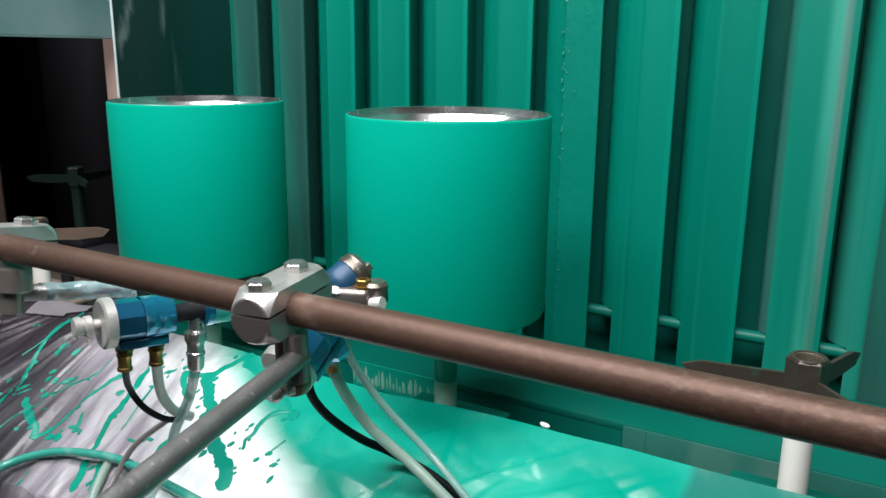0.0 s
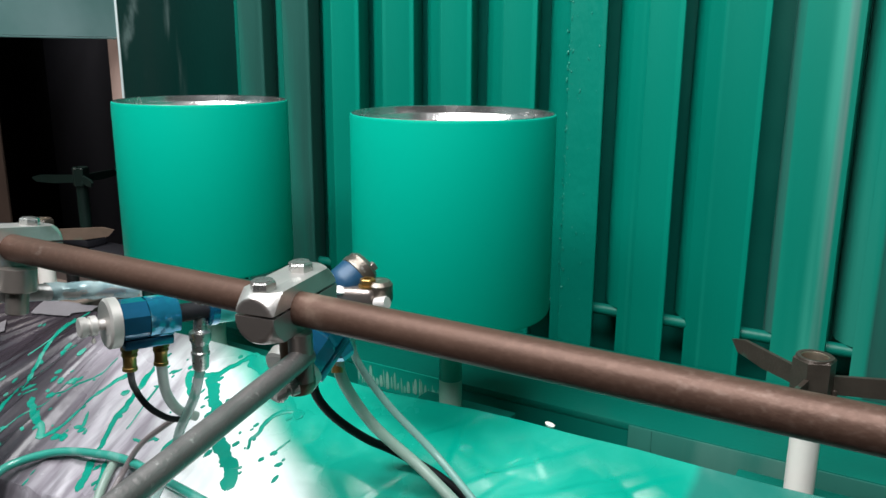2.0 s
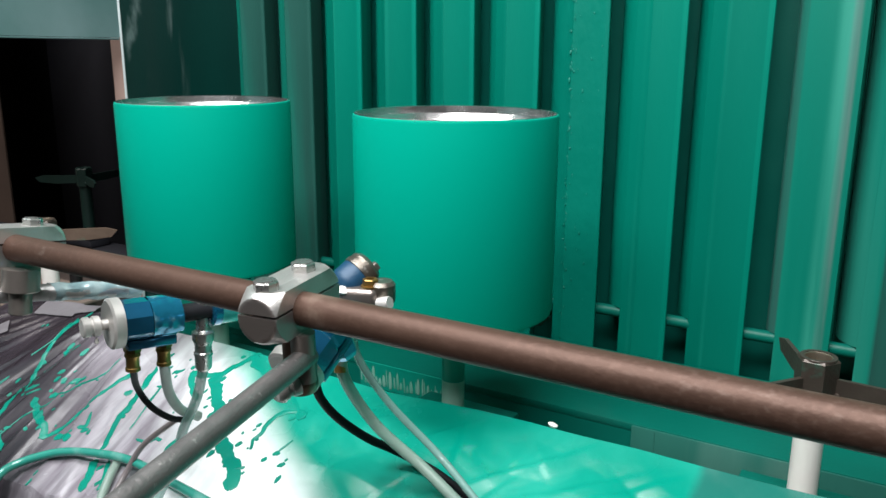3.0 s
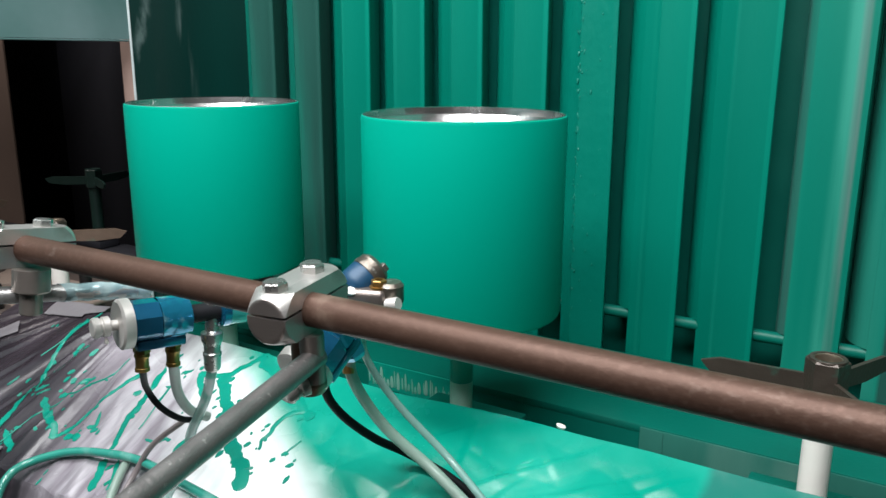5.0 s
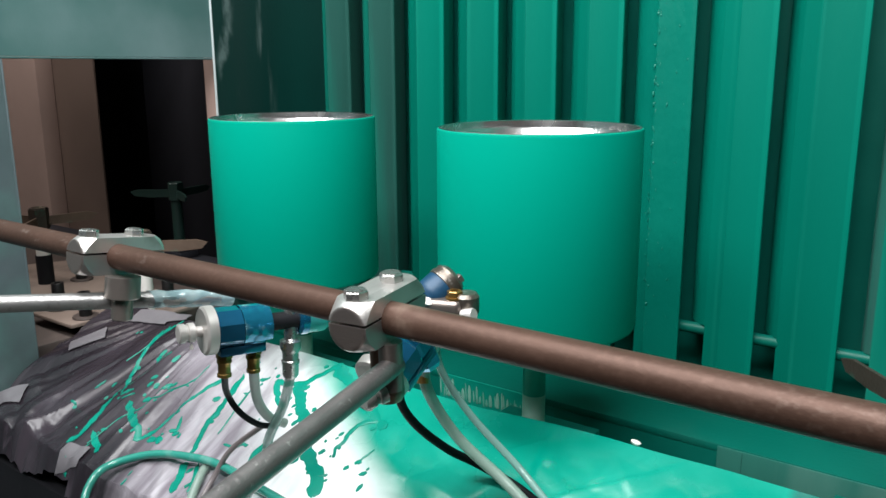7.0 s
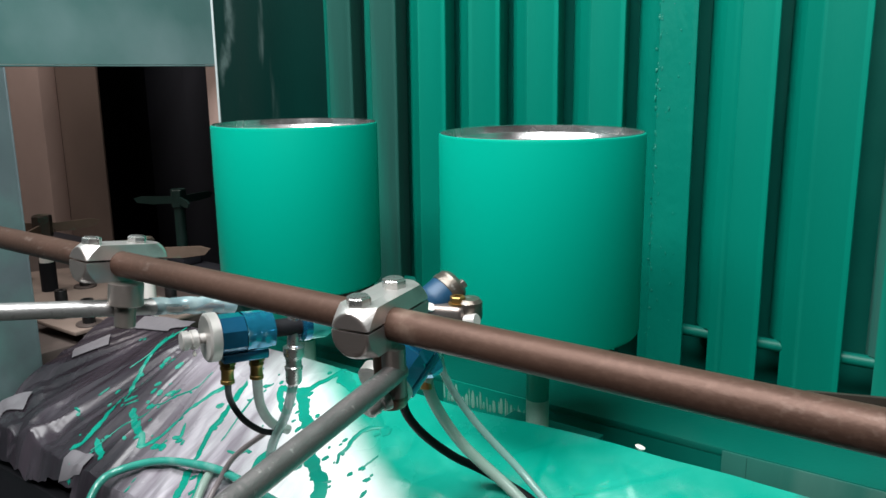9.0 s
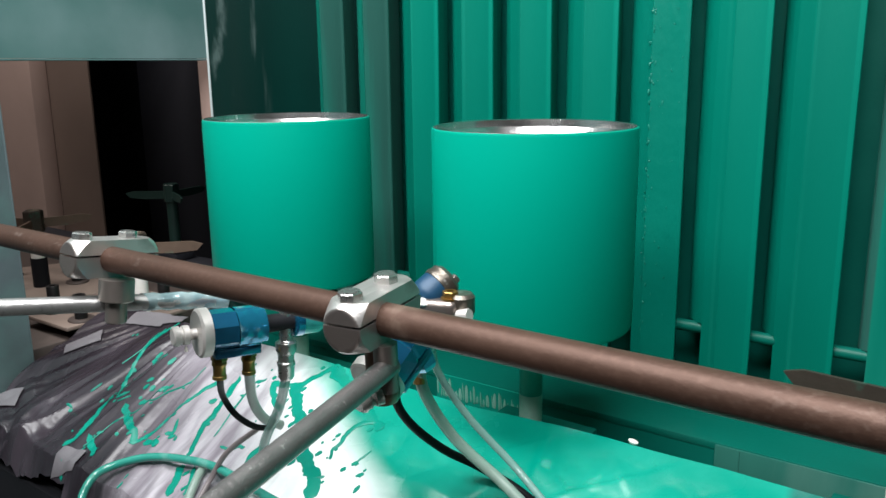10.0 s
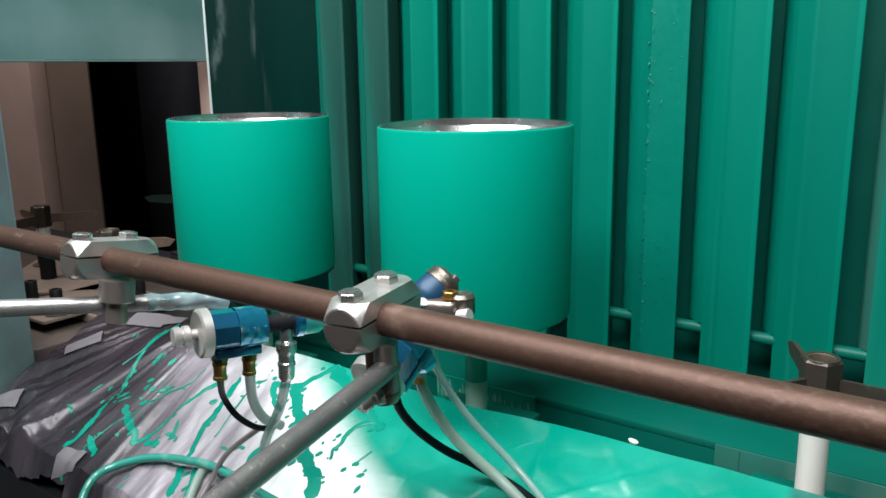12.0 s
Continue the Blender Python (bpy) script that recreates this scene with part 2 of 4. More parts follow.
M_CONCRETE = mat("grey concrete", (0.13, 0.125, 0.12), 0.8, vary=0.2, scale=5, bump=0.3, bump_scale=120, second=(0.08, 0.077, 0.074), second_scale=2)
M_HALL = mat("hall paint", (0.13, 0.135, 0.13), 0.7, vary=0.08, scale=3)
M_HOSEBLACK = mat("black hose", (0.006, 0.006, 0.007), 0.55, vary=0.2, spec=0.1)
M_HOSEMILK = mat("milky hose", (0.31, 0.41, 0.35), 0.32, alpha=0.75, vary=0.08, scale=50, second=(0.35, 0.5, 0.42), second_scale=30, second_at=(0.55, 0.75))
M_HOSECLEAR = mat("grey-green clear hose", (0.24, 0.41, 0.37), 0.18, vary=0.12, scale=50, coat=0.4, alpha=0.68)
M_HOSEGREEN = mat("green-filmed hose", (0.03, 0.27, 0.21), 0.25, vary=0.15, scale=40, second=(0.25, 0.45, 0.40), second_scale=20, second_at=(0.55, 0.7), coat=0.4)
M_HOSEBROWN = mat("brown-grey hose", (0.20, 0.17, 0.17), 0.35, vary=0.15)
M_TAPE = mat("grey masking tape", (0.15, 0.14, 0.15), 0.35, vary=0.15, scale=30, bump=0.4, bump_scale=150)
M_WET = mat("wet green paint", (0.0, 0.225, 0.16), 0.34, vary=0.2, scale=30, bump=0.3, bump_scale=90, spec=0.25)
M_DRIPSTRIP = mat("paint-misted white film", (0.18, 0.38, 0.30), 0.4, vary=0.1, scale=30, second=(0.11, 0.33, 0.25), second_scale=25, second_at=(0.45, 0.7))
M_SLEEVE = mat("green-coated sleeve", (0.0, 0.24, 0.17), 0.4, vary=0.1, scale=30, bump=0.2)
M_MIST = mat("green-misted white plastic", (0.27, 0.47, 0.38), 0.4, vary=0.1, scale=30, second=(0.14, 0.38, 0.29), second_scale=40, second_at=(0.5, 0.7))
M_NAVYBODY = mat("deep blue anodised body", (0.012, 0.13, 0.25), 0.2, 0.6, vary=0.2, scale=60, bump=0.2, bump_scale=70, coat=1.0)
M_NAVY = mat("dark blue anodised head", (0.005, 0.045, 0.098), 0.45, 0.1, vary=0.15, scale=50)
# Far spindle's green, darkened in colour for the unlit return line.
M_FARSHADE = mat("green coat with darkness painted in", (0.009, 0.032, 0.026), 0.5, vary=0.25, scale=30)
M_LEDGE = mat("green ledge", (0.0, 0.115, 0.083), 0.42, vary=0.15, scale=14, bump=0.25, bump_scale=300, spec=0.25, second=(0.012, 0.115, 0.088), second_scale=6, second_at=(0.55, 0.75))
M_LEDGEFACE = mat("dark green ledge face", (0.0, 0.12, 0.088), 0.4, vary=0.2, scale=14, bump=0.2)


def film_material():
    """Plastic film: clear over black, then white, then under fresh green paint, with uneven borders between."""
    m = bpy.data.materials.new("masking film with green paint")
    m.use_nodes = True
    nt = m.node_tree
    b = nt.nodes["Principled BSDF"]
    tc = nt.nodes.new("ShaderNodeTexCoord")
    sp = nt.nodes.new("ShaderNodeSeparateXYZ")
    nt.links.new(tc.outputs["Object"], sp.inputs[0])

    def math_(op, a, c):
        n = nt.nodes.new("ShaderNodeMath")
        n.operation = op
        for i, v in enumerate((a, c)):
            if isinstance(v, (int, float)):
                n.inputs[i].default_value = v
            else:
                nt.links.new(v, n.inputs[i])
        return n.outputs[0]

    def noise_(scale, detail=6, stretch=(1, 1, 1)):
        mp = nt.nodes.new("ShaderNodeMapping")
        mp.inputs["Scale"].default_value = stretch
        nt.links.new(tc.outputs["Object"], mp.inputs[0])
        n = nt.nodes.new("ShaderNodeTexNoise")
        n.inputs["Scale"].default_value, n.inputs["Detail"].default_value = scale, detail
        nt.links.new(mp.outputs[0], n.inputs["Vector"])
        return n.outputs[0]

    def ramp(v, a, c):
        r = nt.nodes.new("ShaderNodeMapRange")
        r.interpolation_type = "SMOOTHSTEP"
        r.inputs[1].default_value, r.inputs[2].default_value = a, c
        nt.links.new(v, r.inputs[0])
        return r.outputs[0]

    def blend(f, a, c):
        n = nt.nodes.new("ShaderNodeMix")
        n.data_type = "RGBA"
        nt.links.new(f, n.inputs[0])
        for i, v in ((6, a), (7, c)):
            if isinstance(v, tuple):
                n.inputs[i].default_value = (*v, 1)
            else:
                nt.links.new(v, n.inputs[i])
        return n.outputs[2]

    # u grows across the film, from the black part to the green one; the borders lean with the slope
    u = math_("ADD", sp.outputs[0], math_("MULTIPLY", sp.outputs[1], 1.8))
    wob = math_("MULTIPLY", math_("SUBTRACT", noise_(9), 0.5), 0.06)
    uw = math_("ADD", u, wob)
    v = math_("ADD", sp.outputs[0], math_("MULTIPLY", sp.outputs[1], 0.57))
    vw = math_("ADD", v, math_("MULTIPLY", math_("SUBTRACT", noise_(24, 6, (1.4, 0.16, 0.5)), 0.5), 0.085))
    streak = noise_(26, 7, (1, 0.13, 0.3))
    fine = noise_(95, 5, (1, 0.1, 0.3))
    black = blend(ramp(streak, 0.38, 0.7), (0.018, 0.0145, 0.0185), (0.048, 0.039, 0.048))
    black = blend(ramp(fine, 0.56, 0.78), black, (0.066, 0.053, 0.065))
    white = blend(ramp(noise_(24), 0.4, 0.75), (0.90, 0.93, 0.92), (0.78, 0.83, 0.82))
    lilac = blend(ramp(fine, 0.3, 0.75), (0.205, 0.178, 0.205), (0.39, 0.36, 0.395))
    white = blend(ramp(math_("ADD", v, math_("MULTIPLY", math_("SUBTRACT", streak, 0.5), 0.32)), -0.42, -0.22), lilac, white)
    green = blend(ramp(noise_(11), 0.38, 0.7), (0.0, 0.25, 0.176), (0.014, 0.33, 0.243))
    dull = blend(ramp(noise_(20), 0.4, 0.7), (0.012, 0.15, 0.118), (0.06, 0.20, 0.165))
    c = blend(ramp(vw, -0.53, -0.40), black, white)
    c = blend(ramp(uw, 0.389, 0.484), c, green)
    c = blend(ramp(math_("ADD", sp.outputs[0], math_("MULTIPLY", wob, 0.35)), -0.118, -0.108), c, dull)
    nt.links.new(c, b.inputs["Base Color"])
    b.inputs["Specular IOR Level"].default_value = 0.38
    rr = ramp(noise_(12), 0.2, 0.8)
    r2 = nt.nodes.new("ShaderNodeMapRange")
    r2.inputs[3].default_value, r2.inputs[4].default_value = 0.20, 0.32
    nt.links.new(rr, r2.inputs[0])
    nt.links.new(r2.outputs[0], b.inputs["Roughness"])
    bp = nt.nodes.new("ShaderNodeBump")
    bp.inputs["Strength"].default_value, bp.inputs["Distance"].default_value = 0.22, 0.002
    nt.links.new(math_("ADD", noise_(55, 3), math_("MULTIPLY", fine, 0.35)), bp.inputs["Height"])
    nt.links.new(bp.outputs[0], b.inputs["Normal"])
    return m


M_FILM = film_material()


# ---- mesh helpers ----
def part(name, bm, material, parent=None, label="", smooth=True, m=None):
    me = bpy.data.meshes.new(name)
    if m is not None:
        bmesh.ops.transform(bm, matrix=m, verts=bm.verts)
    bmesh.ops.recalc_face_normals(bm, faces=bm.faces)
    bm.to_mesh(me)
    bm.free()
    if smooth:
        for p in me.polygons:
            p.use_smooth = True
        me.set_sharp_from_angle(angle=radians(35))
    me.materials.append(material)
    ob = new(name, me)
    if parent is not None:
        ob.parent = parent
    if label:
        ob["label"] = label
    return ob


def box(x0, x1, y0, y1, z0, z1, bevel=0.0, seg=2, bm=None):
    own = bmesh.new()
    bmesh.ops.create_cube(own, size=1)
    bmesh.ops.transform(own, matrix=Matrix.Translation(((x0 + x1) / 2, (y0 + y1) / 2, (z0 + z1) / 2)) @ Matrix.Diagonal((x1 - x0, y1 - y0, z1 - z0, 1)), verts=own.verts)
    if bevel:
        bmesh.ops.bevel(own, geom=own.edges[:], offset=bevel, segments=seg, affect="EDGES", profile=0.5)
    return merge(bm, own)


def merge(bm, own):
    if bm is None:
        return own
    me = bpy.data.meshes.new("tmp")
    own.to_mesh(me)
    own.free()
    bm.from_mesh(me)
    bpy.data.meshes.remove(me)
    return bm


def lathe(profile, seg=32, m=None, bm=None, sides=None):
    """Turns (r, z) pairs round the z axis; closed where r is 0. sides: a polygon instead (hexagon 6)."""
    own = bmesh.new()
    n = sides or seg
    rings = []
    for r, z in profile:
        if r < 1e-6:
            rings.append([own.verts.new((0, 0, z))])
        else:
            rings.append([own.verts.new((r * math.cos(2 * math.pi * k / n), r * math.sin(2 * math.pi * k / n), z)) for k in range(n)])
    for a, c in zip(rings, rings[1:]):
        for k in range(n):
            j = (k + 1) % n
            if len(a) == 1 and len(c) == 1:
                continue
            if len(a) == 1:
                own.faces.new((a[0], c[k], c[j]))
            elif len(c) == 1:
                own.faces.new((a[k], c[0], a[j]))
            else:
                own.faces.new((a[k], c[k], c[j], a[j]))
    if m is not None:
        bmesh.ops.transform(own, matrix=m, verts=own.verts)
    return merge(bm, own)


def rod_between(a, c, r, seg=24, bevel=0.0015, bm=None):
    a, c = Vector(a), Vector(c)
    n = (c - a).length
    m = Matrix.Translation(a) @ (c - a).to_track_quat("Z", "Y").to_matrix().to_4x4()
    return lathe([(0, 0), (r - bevel, 0), (r, bevel), (r, n - bevel), (r - bevel, n), (0, n)], seg, m, bm)


def smooth_path(pts, n=8):
    pts = [Vector(p) for p in pts]
    pts = [pts[0] * 2 - pts[1]] + pts + [pts[-1] * 2 - pts[-2]]
    out = []
    for i in range(1, len(pts) - 2):
        p0, p1, p2, p3 = pts[i - 1:i + 3]
        for k in range(n):
            t = k / n
            out.append(0.5 * (2 * p1 + (p2 - p0) * t + (2 * p0 - 5 * p1 + 4 * p2 - p3) * t * t + (3 * p1 - p0 - 3 * p2 + p3) * t ** 3))
    out.append(pts[-2])
    return out


def sweep(pts, r, seg=12, n=8, bm=None):
    own = bmesh.new()
    path = smooth_path(pts, n)
    rings = []
    up = Vector((0.3, 0.2, 1)).normalized()
    for i, p in enumerate(path):
        d = (path[min(i + 1, len(path) - 1)] - path[max(i - 1, 0)]).normalized()
        side = d.cross(up).normalized()
        up = side.cross(d).normalized()
        rings.append([own.verts.new(p + r * (math.cos(2 * math.pi * k / seg) * side + math.sin(2 * math.pi * k / seg) * up)) for k in range(seg)])
    for a, c in zip(rings, rings[1:]):
        for k in range(seg):
            own.faces.new((a[k], a[(k + 1) % seg], c[(k + 1) % seg], c[k]))
    own.faces.new(rings[0])
    own.faces.new(rings[-1][::-1])
    return merge(bm, own)


def empty(name, m, label, category, group="", kind=""):
    ob = new(name)
    ob.matrix_world = m
    return tagged(ob, label, category, group, kind)


# ---- hall that closes the place ----
def hall():
    tagged(part("floor", box(-5, 2.5, -3, 4, -0.1, 0), M_CONCRETE), "grey stained concrete floor of the hall", "floor", kind="structure")
    tagged(part("ceiling", box(-5, 2.5, -3, 4, 3.2, 3.3), M_HALL), "plain pale ceiling over the hall", "ceiling", kind="structure")
    tagged(part("wall_south", box(-5, 2.5, -3.1, -3, 0, 3.2), M_HALL), "plain painted wall behind the booth front", "wall", kind="structure")
    tagged(part("wall_east", box(2.5, 2.6, -3, 4, 0, 3.2), M_HALL), "plain painted end wall of the hall", "wall", kind="structure")
    tagged(part("wall_north", box(-5, 2.5, 4, 4.1, 0, 3.2), M_UNLIT), "plain hall wall, painted black for the unlit depth", "wall", kind="structure")
    tagged(part("wall_west", box(-5.1, -5, -3, 4, 0, 3.2), M_TAN), "tan painted wall beyond the opening", "wall", kind="structure")


hall()

# ---- booth ----
SLAT_Y, PITCH, SLAT_W = 0.87, 0.0838, 0.059
SLAT_Z0, SLAT_Z1 = 1.10, 2.3


def slat_bm(w, crease, seed=0, bow=False):
    """One baffle slat of bent sheet, its front right edge at x = 0: plateau, lip folded back under it on the right,
    long rolled flange on the left, cut away at the foot."""
    own = bmesh.new()
    h = SLAT_Z1 - SLAT_Z0
    t = 0.0014

    def strip(prof, z0, z1, steps):
        rows = []
        for i in range(steps + 1):
            z = z0 + (z1 - z0) * i / steps
            wob = 0.0007 * noise.noise(Vector((seed * 3.1, z * 6, 0.5)))
            rows.append([own.verts.new((x + wob, y + 0.5 * wob, z)) for x, y in prof])
        n = len(prof)
        for a, b in zip(rows, rows[1:]):
            for k in range(n):
                j = (k + 1) % n
                own.faces.new((a[k], a[j], b[j], b[k]))
        own.faces.new(rows[0][::-1])
        own.faces.new(rows[-1])

    if bow:
        # bowed slat: its face rolls back towards the left
        front = [(-0.0645, 0.0215), (-0.060, 0.0125), (-0.0535, 0.0070), (-0.044, 0.0042), (-0.034, 0.0024), (-0.023, 0.0011), (-0.012, 0.0002),
                 (-0.0068, 0.0), (-0.0045, 0.0003), (-0.0005, 0.0005), (0.0, 0.0016), (0.0, 0.052)]
    else:
        front = [(-w, 0.0080), (-w + crease - 0.0012, 0.0005), (-w + crease, -0.0004), (-w + crease + 0.0012, 0.0), (-w * 0.4, 0.0005), (-0.0058, 0.0), (-0.005, -0.0003), (-0.0006, 0.0008), (0.0, 0.0022), (-0.0015, 0.008), (-0.012, 0.040)]
    back = [(x - (t if y > 0.002 and x > -0.02 else 0), y + (0 if y > 0.035 else t)) for x, y in front[::-1]]
    if bow:
        def sheet(f):
            return f + [(x - (t if x > -0.001 else 0), y + (0 if y > 0.05 else t)) for x, y in f[::-1]]

        strip(sheet(front[2:]), 0, h, 24)
        strip(sheet(front[:2] + [(-0.0525, 0.0082), (-0.046, 0.0062)]), 0.108, h, 24)
        return own
    strip(front + back, 0, h, 24)
    g = PITCH - w - 0.0012
    flange = [(-w - g, 0.052), (-w - g * 0.93, 0.037), (-w - g * 0.75, 0.0265), (-w - g * 0.5, 0.0180), (-w - g * 0.22, 0.0115), (-w - 0.0001, 0.0081)]
    strip(flange + [(x + 0.0006, y + t) for x, y in flange[::-1]], 0.108, h, 24)
    return own


def booth_wall():
    wall = empty("wall_baffle", pose(0, 0, 0), "green oversprayed baffle wall of upright folded metal slats", "baffle wall", kind="structure")
    part("back_sheet", box(-0.95, 0.75, 0.935, 0.941, 1.0, 2.3), M_LEDGEFACE, wall, "dark green sheet behind the slats", smooth=False)
    # the slats' faces differ a little in width
    widths = {1: 0.0615, 2: 0.0562, 3: 0.0565, 4: 0.0590, 5: 0.0605, 6: 0.0625}
    for k in range(-6, 11):
        x = -0.052 - k * PITCH
        if k == 0:
            o = part("slat", slat_bm(SLAT_W, 0.016, 2, True), M_SLATGLOSS, wall, "bowed glossy slat with a worn grey streak and a painted highlight")
        elif k == 3:
            o = part("slat", slat_bm(widths[3], 0.015, 3), M_LUMPY, wall, "slat with lumpy paint build-up")
        elif k in (-5, -1, 8, 9, 10):
            o = part("slat", slat_bm(SLAT_W, 0.016, k), M_SLATGREY, wall, "slat dusted grey")
        else:
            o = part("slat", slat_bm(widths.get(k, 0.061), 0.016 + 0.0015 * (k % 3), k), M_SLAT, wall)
        o.location = (x, SLAT_Y + (-0.001 if k == 3 else 0.0015 * math.sin(k * 2.3)), SLAT_Z0)
    bm = bmesh.new()
    rnd = random.Random(4)
    x0 = -0.052 - 3 * PITCH
    for i in range(190):
        z = rnd.uniform(1.19, 1.80)
        ridge = i < 130
        x = x0 - widths[3] + (0.0145 + rnd.gauss(0, 0.0016) if ridge else rnd.uniform(0.016, 0.052))
        r = rnd.choice((0.0004, 0.0006, 0.0008, 0.0013)) * (0.9 if ridge else 0.65)
        lathe([(0, -r * 1.8), (r * 0.8, -r * 0.9), (r, 0), (r * 0.7, r), (0, r * 1.5)], 7, pose(x, SLAT_Y - 0.0014, z, rnd.uniform(-8, 8), rnd.uniform(-25, 25)) @ Matrix.Diagonal((1, 0.6, rnd.uniform(0.8, 2.2), 1)), bm)
    part("paint_lumps", bm, M_LUMP, wall, "hardened green paint lumps")["kind"] = "stuff"
    tagged(part("support_rod", rod_between((-0.9, SLAT_Y + 0.0145, 1.201), (0.7, SLAT_Y + 0.0145, 1.201), 0.0068), M_LEDGE),
           "round green-painted rod running behind the slats", "rod", kind="structure")
    # ledge at the foot of the slats, its front face over the spindle slot
    tagged(part("ledge", box(-0.9, 0.7, 0.692, 0.868, 1.150, 1.158, 0.0015), M_LEDGE), "green oversprayed metal ledge below the baffle", "ledge", kind="structure")
    tagged(part("ledge_face", box(-0.9, 0.7, 0.6924, 0.70, 1.095, 1.1499), M_LEDGEFACE, smooth=False), "dark green upright face under the ledge", "ledge", kind="structure")


booth_wall()


def drip_strip():
    """Sprayed film on the ledge face, with pale streaks where paint ran off."""
    s = empty("drip_strip", pose(0, 0, 0), "green-sprayed masking strip with pale bare streaks", "masking strip")
    strip_film = part("strip", box(-0.515, -0.388, 0.6890, 0.6915, 1.128, 1.1575), M_SLEEVE, s)
    rnd = random.Random(8)
    x = -0.513
    bm = bmesh.new()
    while x < -0.391:
        w, n, z = rnd.choice((0.0007, 0.0011, 0.0016, 0.0023)), rnd.choice((0.009, 0.014, 0.018, 0.021)), rnd.uniform(1.1295, 1.1335)
        lathe([(0, 0), (w * 0.8, 0.0006), (w, n * 0.35), (w * 0.75, n * 0.8), (w * 0.3, n), (0, n)], 8, pose(x, 0.6889, z, 0, rnd.uniform(-4, 4)) @ Matrix.Diagonal((1, 0.25, 1, 1)), bm)
        x += w + rnd.uniform(0.0016, 0.0040)
    part("bare_streak", bm, M_DRIPSTRIP, strip_film, "pale bare streaks between green paint runs")
    p = empty("film_strip", pose(0, 0, 0), "dull translucent plastic film hanging from the ledge", "plastic film")
    sheet = part("film", box(-0.198, 0.25, 0.6885, 0.6905, 1.1, 1.1575, 0.0006), M_STRIP, p)
    part("overlap", box(-0.198, -0.176, 0.6876, 0.6883, 1.1, 1.1575, 0.0002), M_STRIP, sheet, "doubled edge of the film")


drip_strip()


def booth_side():
    # end panel from the slats out to the opening
    a, c = Vector((-0.995, 0.784)), Vector((-0.872, 0.872))
    d = (c - a).normalized()
    m = Matrix(((d.x, -d.y, 0, a.x), (d.y, d.x, 0, a.y), (0, 0, 1, 0), (0, 0, 0, 1)))
    n = (c - a).length
    w = empty("wall_end", pose(0, 0, 0), "dark green-filmed metal end panel of the spray booth", "booth panel", kind="structure")
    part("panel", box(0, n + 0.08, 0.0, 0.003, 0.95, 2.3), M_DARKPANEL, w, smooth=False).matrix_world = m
    part("folded_edge", box(-0.0035, 0.0, -0.002, 0.006, 0.95, 2.3, 0.001), M_EDGE, w, "bare bright folded edge", m=m)
    h = empty("wall_header", pose(0, 0, 0), "dusty green-grey sheet metal header over the conveyor opening", "booth panel", kind="structure")
    part("panel", box(-1.0, -0.997, -0.8, 0.781, 1.5157, 2.3), M_HEADER, h, smooth=False)
    part("hem", box(-1.009, -0.9965, -0.8, 0.780, 1.5127, 1.5152, 0.0008), M_HEADER, h, "folded lower hem")
    j = empty("wall_jamb", pose(0, 0, 0), "galvanised sheet metal jamb with green overspray", "booth panel", kind="structure")
    part("panel", box(-1.0, -0.997, -0.8, 0.472, 0.9, 1.5125), M_GALV, j, smooth=False)
    part("folded_edge", box(-1.028, -0.9965, 0.472, 0.4745, 0.9, 1.5125, 0.0008), M_GALV, j)
    tagged(part("door_post", box(-1.045, -1.0, 0.80, 0.82, 0.9, 1.6, 0.002), M_TAN), "tan painted steel post beside the opening", "post", kind="structure")


booth_side()


def beyond():
    """Tan machine casing, dark void (painted black) and conveyor deck seen through the opening."""
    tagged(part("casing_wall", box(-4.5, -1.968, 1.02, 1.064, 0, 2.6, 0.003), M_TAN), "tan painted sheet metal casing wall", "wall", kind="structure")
    tagged(part("casing_column", box(-2.1, -1.79, 1.0645, 1.071, 0, 2.6, 0.002), M_TANSHADE), "casing column, its half shade painted as brown", "column", kind="structure")
    # Two black bodies added to stand for the unlit depth.
    tagged(part("void_back", box(-2.6, -1.75, 1.42, 2.2, 0, 2.4, 0.004), M_UNLIT), "black block added for the dark depth behind the conveyor", "wall", kind="structure")
    tagged(part("void_front", box(-1.95, -1.0, 1.3, 1.34, 0, 2.4, 0.004), M_UNLIT), "black sheet added for the dark depth behind the conveyor", "partition", kind="structure")
    # Unseen sheet, added to block lamp light from the return line.
    tagged(part("light_blocker", box(-1.66, -1.01, 0.82, 2.0, 1.62, 1.65), M_UNLIT), "unseen sheet added to keep light off the conveyor return", "roof sheet", kind="structure")
    tagged(part("conveyor_bed", box(-2.1, -1.03, 0.45, 0.82, 1.10, 1.142, 0.003), M_BED), "dark brown steel bed under the conveyor", "conveyor bed", kind="structure")
    # Added support; its black is the darkness of the return line.
    tagged(part("return_rail", box(-2.1, -1.03, 0.905, 0.96, 1.10, 1.142, 0.003), M_UNLIT), "rail added under the return spindle, black like the dark around it", "conveyor bed", kind="structure")
    tagged(part("slot_floor", box(-1.03, 0.7, 0.585, 0.8, 1.06, 1.095, 0.003), M_LEDGEFACE), "dark green floor of the spindle slot", "conveyor bed", kind="structure")


beyond()


# ---- conveyor carriers and spindles ----
DECK = 1.165
SPIN_Y = 0.609


def hexnut(r, z0, z1, bore, bm=None):
    c = r * 0.11
    return lathe([(bore, z0), (r - c, z0), (r, z0 + c), (r, z1 - c), (r - c, z1), (bore, z1), (bore, z0)], sides=6, bm=bm)


